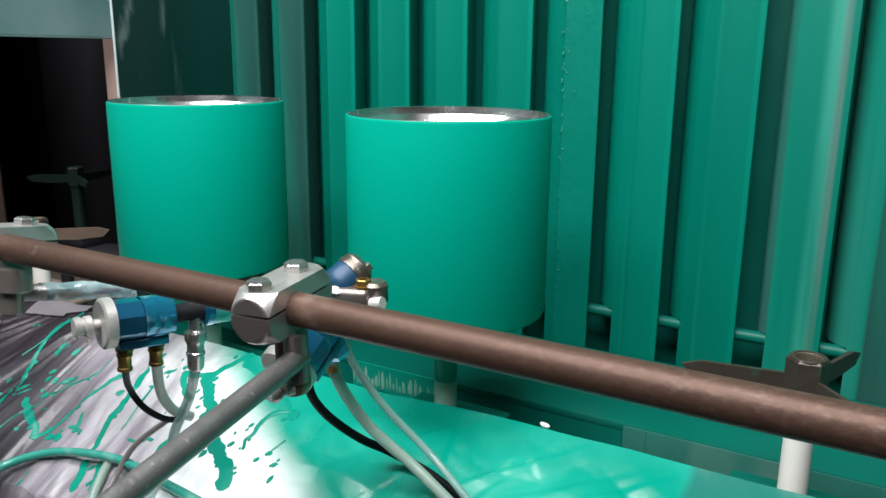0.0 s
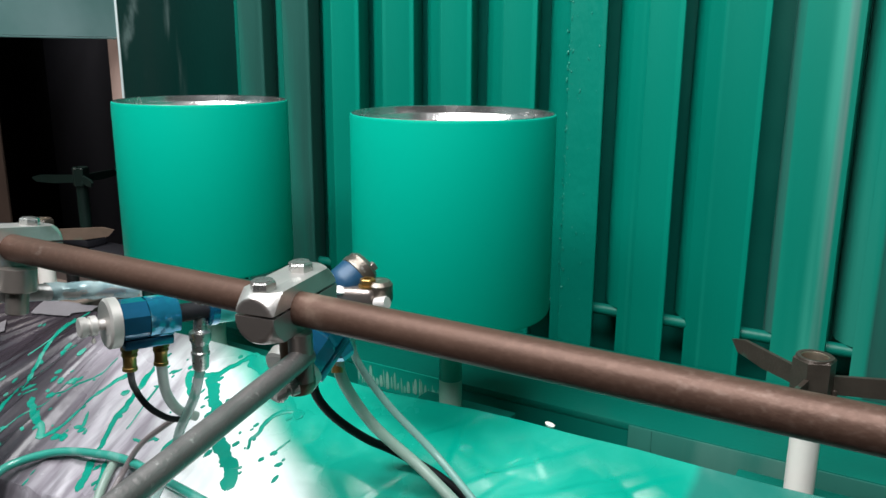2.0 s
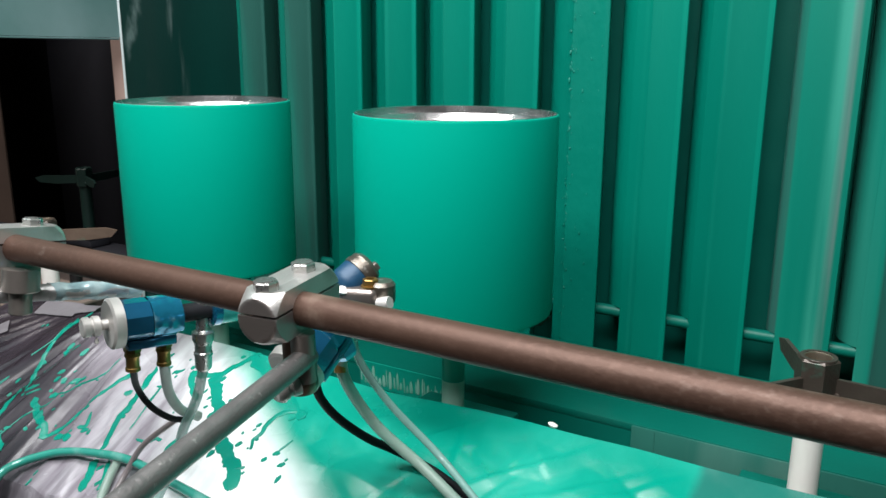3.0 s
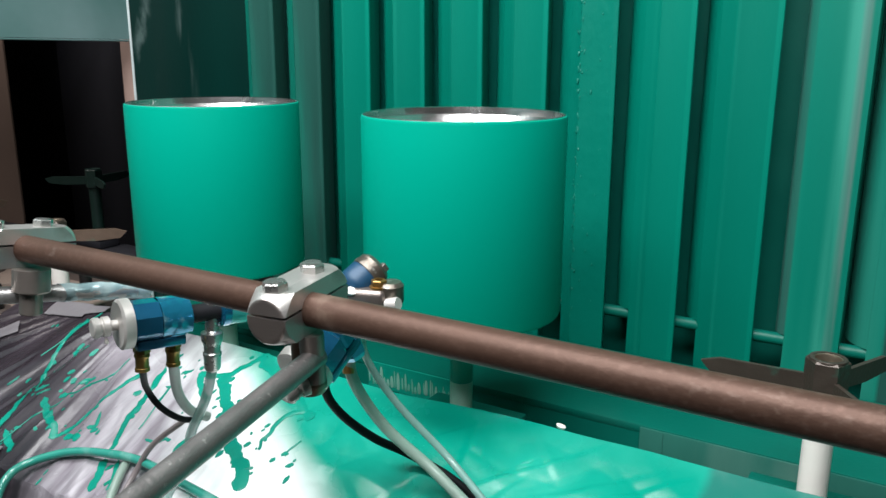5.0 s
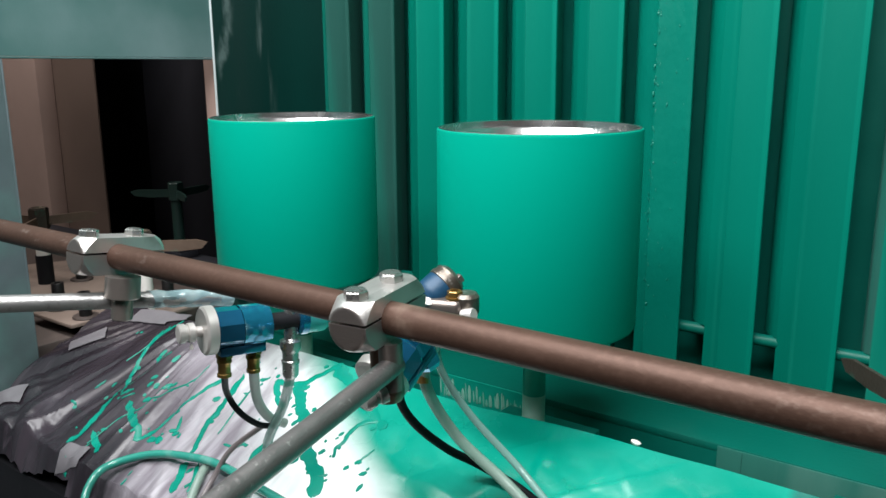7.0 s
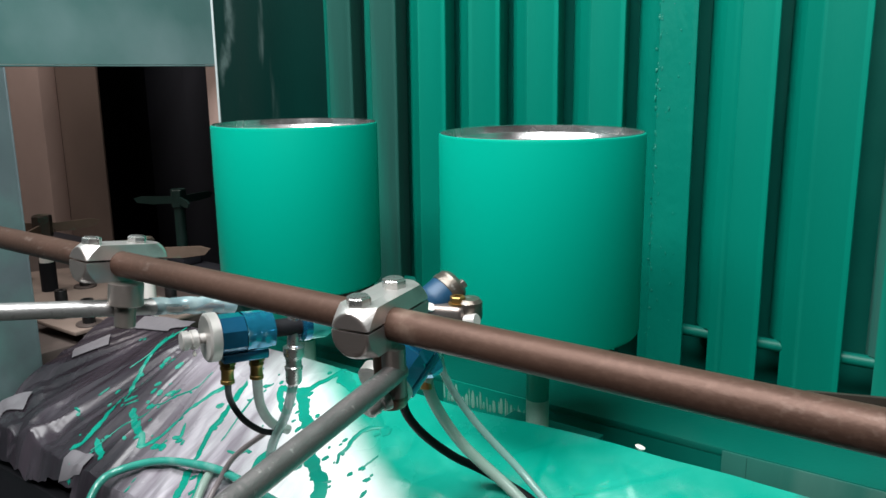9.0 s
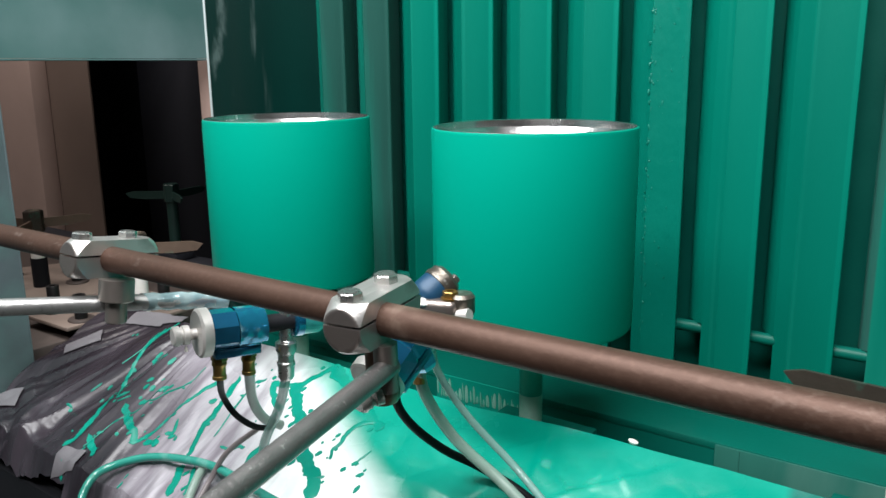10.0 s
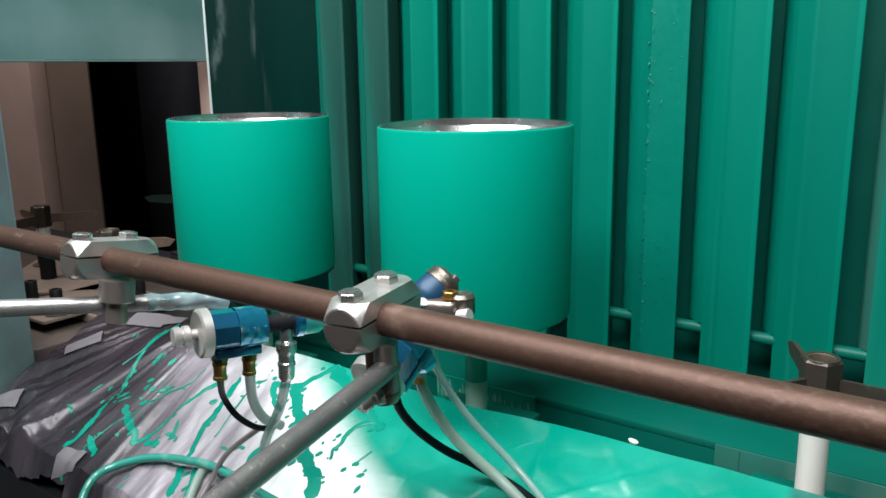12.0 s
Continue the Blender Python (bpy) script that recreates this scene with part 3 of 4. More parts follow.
def spindle(m, white=True, finish=M_SPINDLE, label="brown steel three-armed spindle on a white plastic sleeve"):
    s = empty("spindle", m, label, "spindle", "spindles along the conveyor")
    tone = finish if finish == M_FARSHADE else M_SPINDLE
    hub = part("hub", hexnut(0.0152, 0.086, 0.121, 0.0112), tone, s, smooth=False)
    part("collar_ring", lathe([(0.0100, 0.1200), (0.0100, 0.1216), (0.0127, 0.1216), (0.0131, 0.1210), (0.0131, 0.1200)], 32), tone, hub, "turned ring on the hub's top")
    part("bore", lathe([(0.0102, 0.089), (0.0102, 0.1212), (0.0092, 0.1206), (0.0086, 0.118), (0.0086, 0.072), (0, 0.072), (0, 0.068)], 32), M_BORE if finish != M_FARSHADE else finish, hub, "worn bronze bore")
    for k in range(3):
        bm = bmesh.new()
        pts = [(0.012, 0.093), (0.012, 0.107), (0.074, 0.1075), (0.088, 0.1035), (0.080, 0.095), (0.05, 0.092)]
        for y in (-0.0017, 0.0017):
            bm.faces.new([bm.verts.new((x, y, z)) for x, z in pts])
        bm.verts.ensure_lookup_table()
        n = len(pts)
        for i in range(n):
            j = (i + 1) % n
            bm.faces.new((bm.verts[i], bm.verts[j], bm.verts[n + j], bm.verts[n + i]))
        lathe([(0, -0.003), (0.0025, -0.001), (0.002, 0.002), (0, 0.003)], 8, pose(0.0155, -0.002, 0.094), bm)
        part("arm", bm, finish, s, smooth=False, m=pose(0, 0, 0, 0, 0, 120 * k))
    if white:
        foot = 0.045 if m.translation.x < -1 else 0.002
        part("sleeve", lathe([(0.0085, foot), (0.0107, foot), (0.0107, 0.086), (0.0085, 0.086)], 28), M_WHITEP, s, "white plastic pipe sleeve")
        part("collar", lathe([(0.009, -0.002), (0.0125, -0.002), (0.0125, foot), (0.009, foot)], 28), M_BLACKP, s, "black collar")
    else:
        part("sleeve", lathe([(0.0085, 0.036), (0.0107, 0.036), (0.0107, 0.086), (0.0085, 0.086)], 28), M_SLEEVE if finish != M_FARSHADE else finish, s, "sleeve coated with green paint")
        part("sleeve_foot", lathe([(0.0085, -0.002), (0.0107, -0.002), (0.0107, 0.036), (0.0085, 0.036)], 28), M_MIST if finish != M_FARSHADE else finish, s, "bare sleeve foot")
    return s


def carrier(x, y, turn=0, x0=-0.145, x1=0.145, y0=-0.085, y1=0.11, material=M_PLATE, wing=None, bolts=()):
    """A carrier plate; wing: how far a narrower front part reaches (x0, x1, y0)."""
    c = empty("carrier_plate", pose(x, y, DECK, 0, 0, turn), "brown dusty conveyor carrier plate with black bolts", "carrier plate", "carrier plates of the conveyor")
    plate = part("plate", box(x0, x1, y0, y1, -0.008, -0.0025, 0.0015), material, c)
    if wing:
        part("wing", box(wing[0], wing[1], wing[2], y0, -0.0082, -0.0027, 0.0012), material, plate, "front wing of the plate")
    part("link", box(max(x0, -0.165), min(x1, 0.165), -0.012, 0.03, -0.022, -0.0085, 0.002), material, c, "chain link under the plate")
    for bx, by, hgt in bolts:
        bolt = part("bolt", lathe([(0, hgt - 0.003), (0.0042, hgt - 0.003), (0.0045, hgt), (0.0080, hgt), (0.0086, hgt - 0.001), (0.0086, 0.0)], 20, pose(bx, by, 0)), M_BLACKBOLT, c, "black socket-head bolt")
        part("washer", lathe([(0.006, -0.0025), (0.0175, -0.0025), (0.0180, -0.0015), (0.0172, 0.0004), (0.006, 0.0004)], 24, pose(bx, by, 0)), M_BED, bolt, "wide dark washer")
    return c


def on_line(x):
    """Place and heading on the conveyor's line: straight, then a turn at the far end."""
    x1, r = -1.18, 0.17
    if x >= x1:
        return x, SPIN_Y, 0.0
    a = (x1 - x) / r
    return x1 - r * math.sin(a), SPIN_Y + r - r * math.cos(a), -math.degrees(a)


LINE = [-0.042, -0.347, -0.652, -0.957, -1.262]
spindles = [spindle(pose(*on_line(x)[:2], DECK), k in (0, 3, 4), M_SPINTAN if k > 2 else M_SPINDLE) for k, x in enumerate(LINE)]
for k in (1, 2):
    spindles[k]["label"] = "three-armed spindle under a canister, sleeve coated green"
far_spindle = spindle(pose(-1.325, 0.932, DECK), False, M_FARSHADE, "green-coated spindle standing in the dark return line")
carriers = [carrier(*on_line(x), -0.05, 0.05, -0.012, 0.04, M_LEDGEFACE) for x in LINE[:3]]
for c in carriers:
    c["label"] = "small green-coated carrier plate under a spindle"
carriers += [carrier(*on_line(LINE[3]), -0.185, 0.0, -0.008, 0.10, wing=(-0.185, -0.06, -0.077), bolts=((-0.148, -0.044, 0.036), (-0.078, -0.045, 0.034), (-0.05, 0.07, 0.03))),
             carrier(*on_line(LINE[4]), -0.16, 0.09, -0.075, 0.105, bolts=((0.0015, 0.052, 0.036), (-0.10, -0.045, 0.034), (-0.09, 0.06, 0.03)))]
# Far plate: black in place of brown, for the dark it stands in.
far_carrier = carrier(-1.325, 0.932, 180, -0.04, 0.04, -0.03, 0.03, M_UNLIT)


def canister(x):
    c = empty("canister", pose(x, SPIN_Y, DECK + 0.1075), "open steel canister freshly sprayed green outside, bright metal inside", "canister", "canisters on spindles")
    R, H = 0.0892, 0.176
    part("shell", lathe([(0.03, 0.0), (R - 0.004, 0.0), (R - 0.001, 0.0012), (R, 0.004), (R, H - 0.0028), (R - 0.0006, H - 0.0012), (R - 0.0016, H - 0.0006)], 96), M_CAN, c)
    part("lining", lathe([(R - 0.0016, H - 0.0006), (R - 0.0024, H), (R - 0.0032, H - 0.0004), (R - 0.0036, H - 0.003), (R - 0.0041, H - 0.0068), (R - 0.0047, H - 0.0074),
                          (R - 0.0095, H - 0.0165), (R - 0.0112, H - 0.0185), (R - 0.0115, H - 0.03), (R - 0.0115, 0.004), (R - 0.02, 0.002), (0.03, 0.002), (0.03, 0.0)], 96), M_CANIN, c, "bare bright metal lining and rim")
    return c


canisters = [canister(-0.347), canister(-0.652)]


# ---- drip tray under film ----
def film_creases():
    """Sharp pulled creases of the painted film: origin, direction, half length, width on either side, height."""
    rnd = random.Random(31)
    out = []
    for _ in range(26):
        a = radians(rnd.choice((rnd.uniform(15, 60), rnd.uniform(100, 150))))
        out.append((rnd.uniform(-0.40, 0.22), rnd.uniform(0.43, 0.58), math.cos(a), math.sin(a), rnd.uniform(0.025, 0.09),
                    rnd.uniform(0.003, 0.007), rnd.uniform(0.014, 0.045), rnd.choice((1, 1, -1)) * rnd.uniform(0.0010, 0.0032)))
    return out


CREASES = film_creases()


def crease_z(x, y):
    z = 0.0
    for ox, oy, dx, dy, half, near, far, h in CREASES:
        along = ((x - ox) * dx + (y - oy) * dy) / half
        if abs(along) < 1:
            d = (y - oy) * dx - (x - ox) * dy
            w = near if d > 0 else far
            if abs(d) < w:
                z += h * (1 - abs(d) / w) * (1 - along * along)
    return z


def film_z(x, y):
    z = 1.19 - 0.5 * (0.59 - y)
    # folds: creases fanning out down the slope on the black part, soft swells on the green one
    left = min(1, max(0, (-0.5 - x) / 0.22))
    a = math.atan2(x + 0.77, 0.71 - y)
    r = math.hypot(x + 0.77, 0.71 - y)
    z += left * 0.009 * noise.noise(Vector((a * 7, r * 4, 0.3)))
    z += left * 0.0036 * (0.5 - abs(noise.noise(Vector((a * 19, r * 5, 4.1)))))
    z += left * 0.006 * max(0, 0.6 - abs(noise.noise(Vector((a * 11, r * 2.5, 2.9)))))
    z += left * 0.0014 * max(0, 0.5 - abs(noise.noise(Vector((a * 23, r * 4, 5.2)))))
    z += left * 0.0004 * noise.noise(Vector((a * 34, r * 12, 6.1)))
    z += 0.003 * noise.noise(Vector((x * 7, y * 9, 1.7)))
    ridge = abs(noise.noise(Vector((x * 9 + y * 8, y * 13 - x * 3, 7.7))))
    z += (1 - left) * 0.009 * (0.25 - min(0.25, ridge)) + (1 - left) * 0.003 * abs(noise.noise(Vector((x * 22, y * 30 + x * 10, 3.7))))
    z += min(1, max(0, (x + 0.44) / 0.06)) * crease_z(x, y)
    flat = min(1, max(0, (0.592 - y) / 0.05))
    z = (1.19 - 0.5 * (0.59 - y)) * (1 - flat) + z * flat + (1 - flat) * 0.0015 * noise.noise(Vector((x * 14, 0, 6.6)))
    # crumples near the hanging corner, a dip towards the slot
    cr = min(1, max(0, (-0.80 - x) / 0.1)) * min(1, max(0, (0.46 - y) / 0.05))
    z += cr * (0.018 * abs(noise.noise(Vector((x * 26, y * 30, 5.5)))) + 0.008 * noise.noise(Vector((x * 60, y * 55, 8.5))))
    z -= 0.006 * math.exp(-((x + 0.42) / 0.1) ** 2) * min(1, max(0, (y - 0.5) / 0.08))
    # beyond the tray's front edge the film hangs down, crumpled
    e = 0.392 + 0.008 * noise.noise(Vector((x * 9, 0.2, 3.3))) - y
    if e > 0:
        z -= min(0.5 * e + 0.06, 2.2 * e) + 0.008 * min(1, e / 0.02) * noise.noise(Vector((x * 38, y * 20, 2.2)))
        z += 0.01 * min(1, e / 0.02) * abs(noise.noise(Vector((x * 60, y * 45, 9.2))))
    # far lip folds down into the slot
    if y > 0.588:
        z -= (y - 0.588) * 3.0
    return z


def drip_tray():
    tray = empty("drip_tray", pose(0, 0, 0), "sloping drip tray on a black base in front of the conveyor", "drip tray")
    bm = bmesh.new()
    v = [bm.verts.new((x, y, z)) for x, y, z in ((-0.985, 0.395, 1.078), (0.28, 0.395, 1.078), (0.28, 0.575, 1.168), (-0.985, 0.575, 1.168))]
    w = [bm.verts.new(p.co - Vector((0, 0, 0.012))) for p in v]
    bm.faces.new(v)
    bm.faces.new(w[::-1])
    for i in range(4):
        bm.faces.new((v[i], w[i], w[(i + 1) % 4], v[(i + 1) % 4]))
    part("tray_sheet", bm, M_GALV, tray, smooth=False)
    # Added black bodies: they carry the tray and fill the dark under it.
    part("base", box(-0.996, 0.28, 0.42, 0.57, 0, 1.06, 0.003), M_BLACKP, tray, "black base added for the dark below the film")
    part("dark_filler", box(-0.9965, 0.28, 0.384, 0.40, 0, 1.05, 0.003), M_BLACKP, tray, "black plate added for the dark below the film")
    nx, ny = 640, 140
    bm = bmesh.new()
    grid = []
    for i in range(nx + 1):
        row = []
        for j in range(ny + 1):
            x = -0.99 + (0.30 + 0.99) * i / nx
            y = 0.374 + 0.231 * j / ny
            row.append(bm.verts.new((x, y, film_z(x, y))))
        grid.append(row)
    for i in range(nx):
        for j in range(ny):
            bm.faces.new((grid[i][j], grid[i + 1][j], grid[i + 1][j + 1], grid[i][j + 1]))
    film = empty("plastic_film", pose(0, 0, 0), "creased masking film, black to white, sprayed green, over a tray", "plastic film")
    hang = bmesh.new()
    low = [f for f in bm.faces if f.calc_center_median().y < 0.39]
    ids = {}
    for f in low:
        mid = f.calc_center_median()
        if mid.x < -0.775 and mid.y < 0.381 + 0.003 * noise.noise(Vector((mid.x * 30, 0, 0))):
            continue
        for q in f.verts:
            if q not in ids:
                ids[q] = hang.verts.new(q.co)
        hang.faces.new([ids[q] for q in f.verts])
    bmesh.ops.delete(bm, geom=low, context="FACES")
    part("sheet", bm, M_FILM, film)
    part("hanging_edge", hang, M_FILM, film, "crumpled edge hanging over the tray's front")


drip_tray()

# paint spilt on the film: runs as a width and the bends of their way down the slope, drops as a place and a radius
RUNS, DROPS = [], []


def run(w, *bends):
    RUNS.append((bends, w))


def drop(x, y, r):
    DROPS.append((x, y, r))


# on the white part
run(0.0071, (-0.625, 0.544), (-0.615, 0.533), (-0.602, 0.523), (-0.589, 0.521))
run(0.006, (-0.624, 0.543), (-0.605, 0.545), (-0.59, 0.551), (-0.584, 0.563), (-0.578, 0.574), (-0.572, 0.586))
run(0.0119, (-0.595, 0.55), (-0.586, 0.537), (-0.569, 0.524), (-0.554, 0.511))
run(0.0127, (-0.536, 0.491), (-0.523, 0.484), (-0.51, 0.477), (-0.498, 0.47), (-0.488, 0.461), (-0.48, 0.449))
run(0.0027, (-0.495, 0.466), (-0.489, 0.469), (-0.485, 0.473))
run(0.0135, (-0.575, 0.585), (-0.551, 0.572), (-0.532, 0.564))
run(0.0085, (-0.501, 0.549), (-0.484, 0.542), (-0.466, 0.536))
run(0.0044, (-0.47, 0.54), (-0.483, 0.537), (-0.495, 0.53), (-0.499, 0.518), (-0.497, 0.508), (-0.5, 0.499), (-0.494, 0.49))
run(0.0021, (-0.461, 0.511), (-0.465, 0.499), (-0.464, 0.492))
run(0.0082, (-0.575, 0.454), (-0.579, 0.469), (-0.574, 0.478))
run(0.003, (-0.621, 0.464), (-0.607, 0.467), (-0.597, 0.473))
drop(-0.473, 0.485, 0.0025)
drop(-0.452, 0.485, 0.0022)
drop(-0.446, 0.473, 0.0022)
drop(-0.51, 0.491, 0.0023)
drop(-0.556, 0.528, 0.0022)
drop(-0.564, 0.509, 0.0023)
drop(-0.529, 0.474, 0.0028)
drop(-0.515, 0.502, 0.0014)
drop(-0.451, 0.49, 0.0012)
# on the dark part
run(0.0048, (-0.84, 0.585), (-0.844, 0.548), (-0.838, 0.519), (-0.828, 0.494), (-0.806, 0.469))
run(0.0067, (-0.822, 0.474), (-0.81, 0.45), (-0.806, 0.432), (-0.803, 0.416), (-0.811, 0.402))
run(0.0018, (-0.851, 0.571), (-0.845, 0.533), (-0.852, 0.507))
run(0.0043, (-0.751, 0.5), (-0.756, 0.492), (-0.763, 0.487))
run(0.0037, (-0.794, 0.478), (-0.805, 0.467))
run(0.0024, (-0.788, 0.475), (-0.798, 0.464))
run(0.0079, (-0.786, 0.465), (-0.767, 0.455), (-0.745, 0.445), (-0.733, 0.441), (-0.728, 0.434))
run(0.0043, (-0.69, 0.527), (-0.701, 0.496), (-0.712, 0.473), (-0.719, 0.449), (-0.731, 0.432))
run(0.0074, (-0.716, 0.439), (-0.704, 0.443), (-0.692, 0.437))
run(0.0012, (-0.729, 0.535), (-0.745, 0.491), (-0.773, 0.454), (-0.783, 0.41))
run(0.0074, (-0.674, 0.538), (-0.666, 0.506), (-0.662, 0.479), (-0.652, 0.452), (-0.649, 0.446))
run(0.0074, (-0.647, 0.436), (-0.638, 0.423), (-0.631, 0.405))
run(0.0024, (-0.648, 0.525), (-0.642, 0.493), (-0.639, 0.471))
run(0.0037, (-0.696, 0.47), (-0.688, 0.458), (-0.695, 0.452))
run(0.0030, (-0.679, 0.455), (-0.678, 0.45))
run(0.0037, (-0.676, 0.507), (-0.681, 0.499))
run(0.0030, (-0.637, 0.544), (-0.648, 0.538))
run(0.0043, (-0.629, 0.439), (-0.617, 0.422), (-0.612, 0.41))
run(0.0024, (-0.79, 0.391), (-0.788, 0.385), (-0.781, 0.382))
run(0.0061, (-0.79, 0.422), (-0.769, 0.413), (-0.752, 0.404))
run(0.0022, (-0.86, 0.444), (-0.868, 0.442))
run(0.0022, (-0.852, 0.479), (-0.856, 0.466))
run(0.0018, (-0.892, 0.548), (-0.891, 0.552))
run(0.0018, (-0.671, 0.431), (-0.68, 0.426))
run(0.0030, (-0.691, 0.397), (-0.691, 0.39))
drop(-0.815, 0.534, 0.002)
drop(-0.814, 0.527, 0.0022)
drop(-0.801, 0.53, 0.0022)
drop(-0.797, 0.531, 0.0022)
drop(-0.782, 0.528, 0.0025)
drop(-0.807, 0.521, 0.0017)
drop(-0.785, 0.499, 0.002)
drop(-0.774, 0.494, 0.0022)
drop(-0.782, 0.491, 0.002)
drop(-0.769, 0.477, 0.0025)
drop(-0.776, 0.479, 0.0017)
drop(-0.688, 0.398, 0.0022)
drop(-0.885, 0.552, 0.0014)


def flat_blob(bm, outline):
    """A thin raised patch on the film."""
    top = [bm.verts.new((x, y, film_z(x, y) + 0.0007)) for x, y in outline]
    low = [bm.verts.new((x, y, film_z(x, y) - 0.002)) for x, y in outline]
    bm.faces.new(top)
    n = len(top)
    for i in range(n):
        bm.faces.new((top[i], low[i], low[(i + 1) % n], top[(i + 1) % n]))


def splatter():
    rnd = random.Random(12)
    bm = bmesh.new()
    extra = []
    for k, (pts, w) in enumerate(RUNS):
        path = smooth_path([(x, y, 0) for x, y in pts], 22)
        prev = None
        for i, p in enumerate(path):
            d = (path[min(i + 1, len(path) - 1)] - path[max(i - 1, 0)]).normalized()
            s = Vector((-d.y, d.x, 0))
            end = min(1.0, 0.15 + min(i, len(path) - 1 - i) / 5)

            def half(q):
                n1 = noise.noise(Vector((p.x * 45, p.y * 45, k + q)))
                n2 = noise.noise(Vector((p.x * 170, p.y * 170, k + q + 20)))
                return max(0.0006, w * 0.5 * (1.0 + 0.55 * n1 + 0.45 * n2) * end)

            p2 = p + s * w * 0.25 * noise.noise(Vector((p.x * 90, p.y * 90, k + 40)))
            a, c = p2 + s * half(0), p2 - s * half(7)
            cur = [bm.verts.new((q.x, q.y, film_z(q.x, q.y) + h)) for q, h in ((a, -0.001), (a, 0.0006), (p2, 0.0013), (c, 0.0006), (c, -0.001))]
            if prev:
                for m in range(4):
                    bm.faces.new((prev[m], prev[m + 1], cur[m + 1], cur[m]))
            prev = cur
            if rnd.random() < 0.05:
                extra.append((p.x + rnd.gauss(0, w * 1.3), p.y + rnd.gauss(0, w * 1.3)))
    part_ob = part("paint_runs", bm, M_WET)
    tagged(part_ob, "green paint runs spilt across the plastic film", "paint runs", kind="stuff")
    bm = bmesh.new()
    spots = DROPS + [(x, y, 0) for x, y in extra]
    for k in range(24 + len(spots)):
        size = 0
        if k < len(spots):
            x, y, size = spots[k]
        elif rnd.random() < 0.35:
            x, y = rnd.gauss(-0.55, 0.06), rnd.gauss(0.50, 0.04)
        else:
            x, y = rnd.gauss(-0.78, 0.05), rnd.gauss(0.49, 0.05)
        if y > 0.582 or x < -0.92 or y < 0.4:
            continue
        r = size or rnd.choice((0.0009, 0.0012, 0.0015, 0.002))
        st = rnd.uniform(1, 2.4)
        ang = rnd.uniform(0.6, 1.5)
        out = []
        for i in range(12):
            t = 2 * math.pi * i / 12
            rr = r * (0.8 + 0.4 * rnd.random())
            px, py = rr * math.cos(t) * st, rr * math.sin(t)
            out.append((x + px * math.cos(ang) - py * math.sin(ang), y + px * math.sin(ang) + py * math.cos(ang)))
        flat_blob(bm, out)
    tagged(part("paint_drops", bm, M_WET), "scattered green paint drops on the plastic film", "paint drops", kind="stuff")


splatter()


def tapes():
    for x, y, w, h, a in ((-0.893, 0.575, 0.06, 0.022, 12), (-0.948, 0.515, 0.045, 0.02, 50), (-0.966, 0.417, 0.042, 0.022, 30), (-0.785, 0.393, 0.035, 0.02, 10), (-0.852, 0.586, 0.03, 0.014, 20)):
        bm = bmesh.new()
        ca, sa = math.cos(radians(a)), math.sin(radians(a))
        g = []
        for i in range(9):
            row = []
            for j in range(5):
                u, v = w * (i / 8 - 0.5), h * (j / 4 - 0.5)
                X, Y = x + u * ca - v * sa, y + u * sa + v * ca
                row.append(bm.verts.new((X, Y, film_z(X, min(Y, 0.588)) + 0.003)))
            g.append(row)
        for i in range(8):
            for j in range(4):
                bm.faces.new((g[i][j], g[i + 1][j], g[i + 1][j + 1], g[i][j + 1]))
        r = bmesh.ops.extrude_face_region(bm, geom=bm.faces[:])
        bmesh.ops.translate(bm, vec=(0, 0, -0.0008), verts=[v for v in r["geom"] if isinstance(v, bmesh.types.BMVert)])
        tagged(part("tape", bm, M_TAPE), "torn grey tape holding the film edge", "tape", "tapes on the film")
    bm = bmesh.new()
    lathe([(0, -0.002), (0.003, -0.0015), (0.0035, 0.001), (0.002, 0.002), (0, 0.0022)], 10, pose(-0.237, 0.588, 1.1905, 15, 10) @ Matrix.Diagonal((1.3, 0.7, 0.9, 1)), bm)
    tagged(part("paper_scrap", bm, M_WHITEP), "small crumpled white scrap on the film's edge", "scrap")


tapes()

# ---- rail pipe, clamps, rods and spray guns ----
PY, PZ = 0.325, 1.3607
tagged(part("rail_pipe", rod_between((-1.4, PY, PZ), (0.9, PY, PZ), 0.0097, 40), M_PIPE), "worn brown steel rail pipe running along the booth front", "pipe")


def clamp_half(z0, z1, w, l0, l1):
    """Half of a bar clamp along y, its ends turned to a cone, so that the flats run out in arcs."""
    own = bmesh.new()
    nu, nv = 20, 10
    c = w * 0.96

    def end(y, sgn):
        g = []
        for i in range(nu + 1):
            row = []
            for j in range(nv + 1):
                x, z = -w + 2 * w * i / nu, z0 + (z1 - z0) * j / nv
                r = math.hypot(x, z * 0.95)
                row.append(own.verts.new((x, y - sgn * max(0, r - c) * 1.6, z)))
            g.append(row)
        return g

    a, b = end(l0, -1), end(l1, 1)
    for i in range(nu):
        for j in range(nv):
            own.faces.new((a[i][j], a[i + 1][j], a[i + 1][j + 1], a[i][j + 1]))
            own.faces.new((b[i][j], b[i][j + 1], b[i + 1][j + 1], b[i + 1][j]))
    for i in range(nu):
        own.faces.new((a[i][0], b[i][0], b[i + 1][0], a[i + 1][0]))
        own.faces.new((a[i][nv], a[i + 1][nv], b[i + 1][nv], b[i][nv]))
    for j in range(nv):
        own.faces.new((a[0][j], a[0][j + 1], b[0][j + 1], b[0][j]))
        own.faces.new((a[nu][j], b[nu][j], b[nu][j + 1], a[nu][j + 1]))
    return own


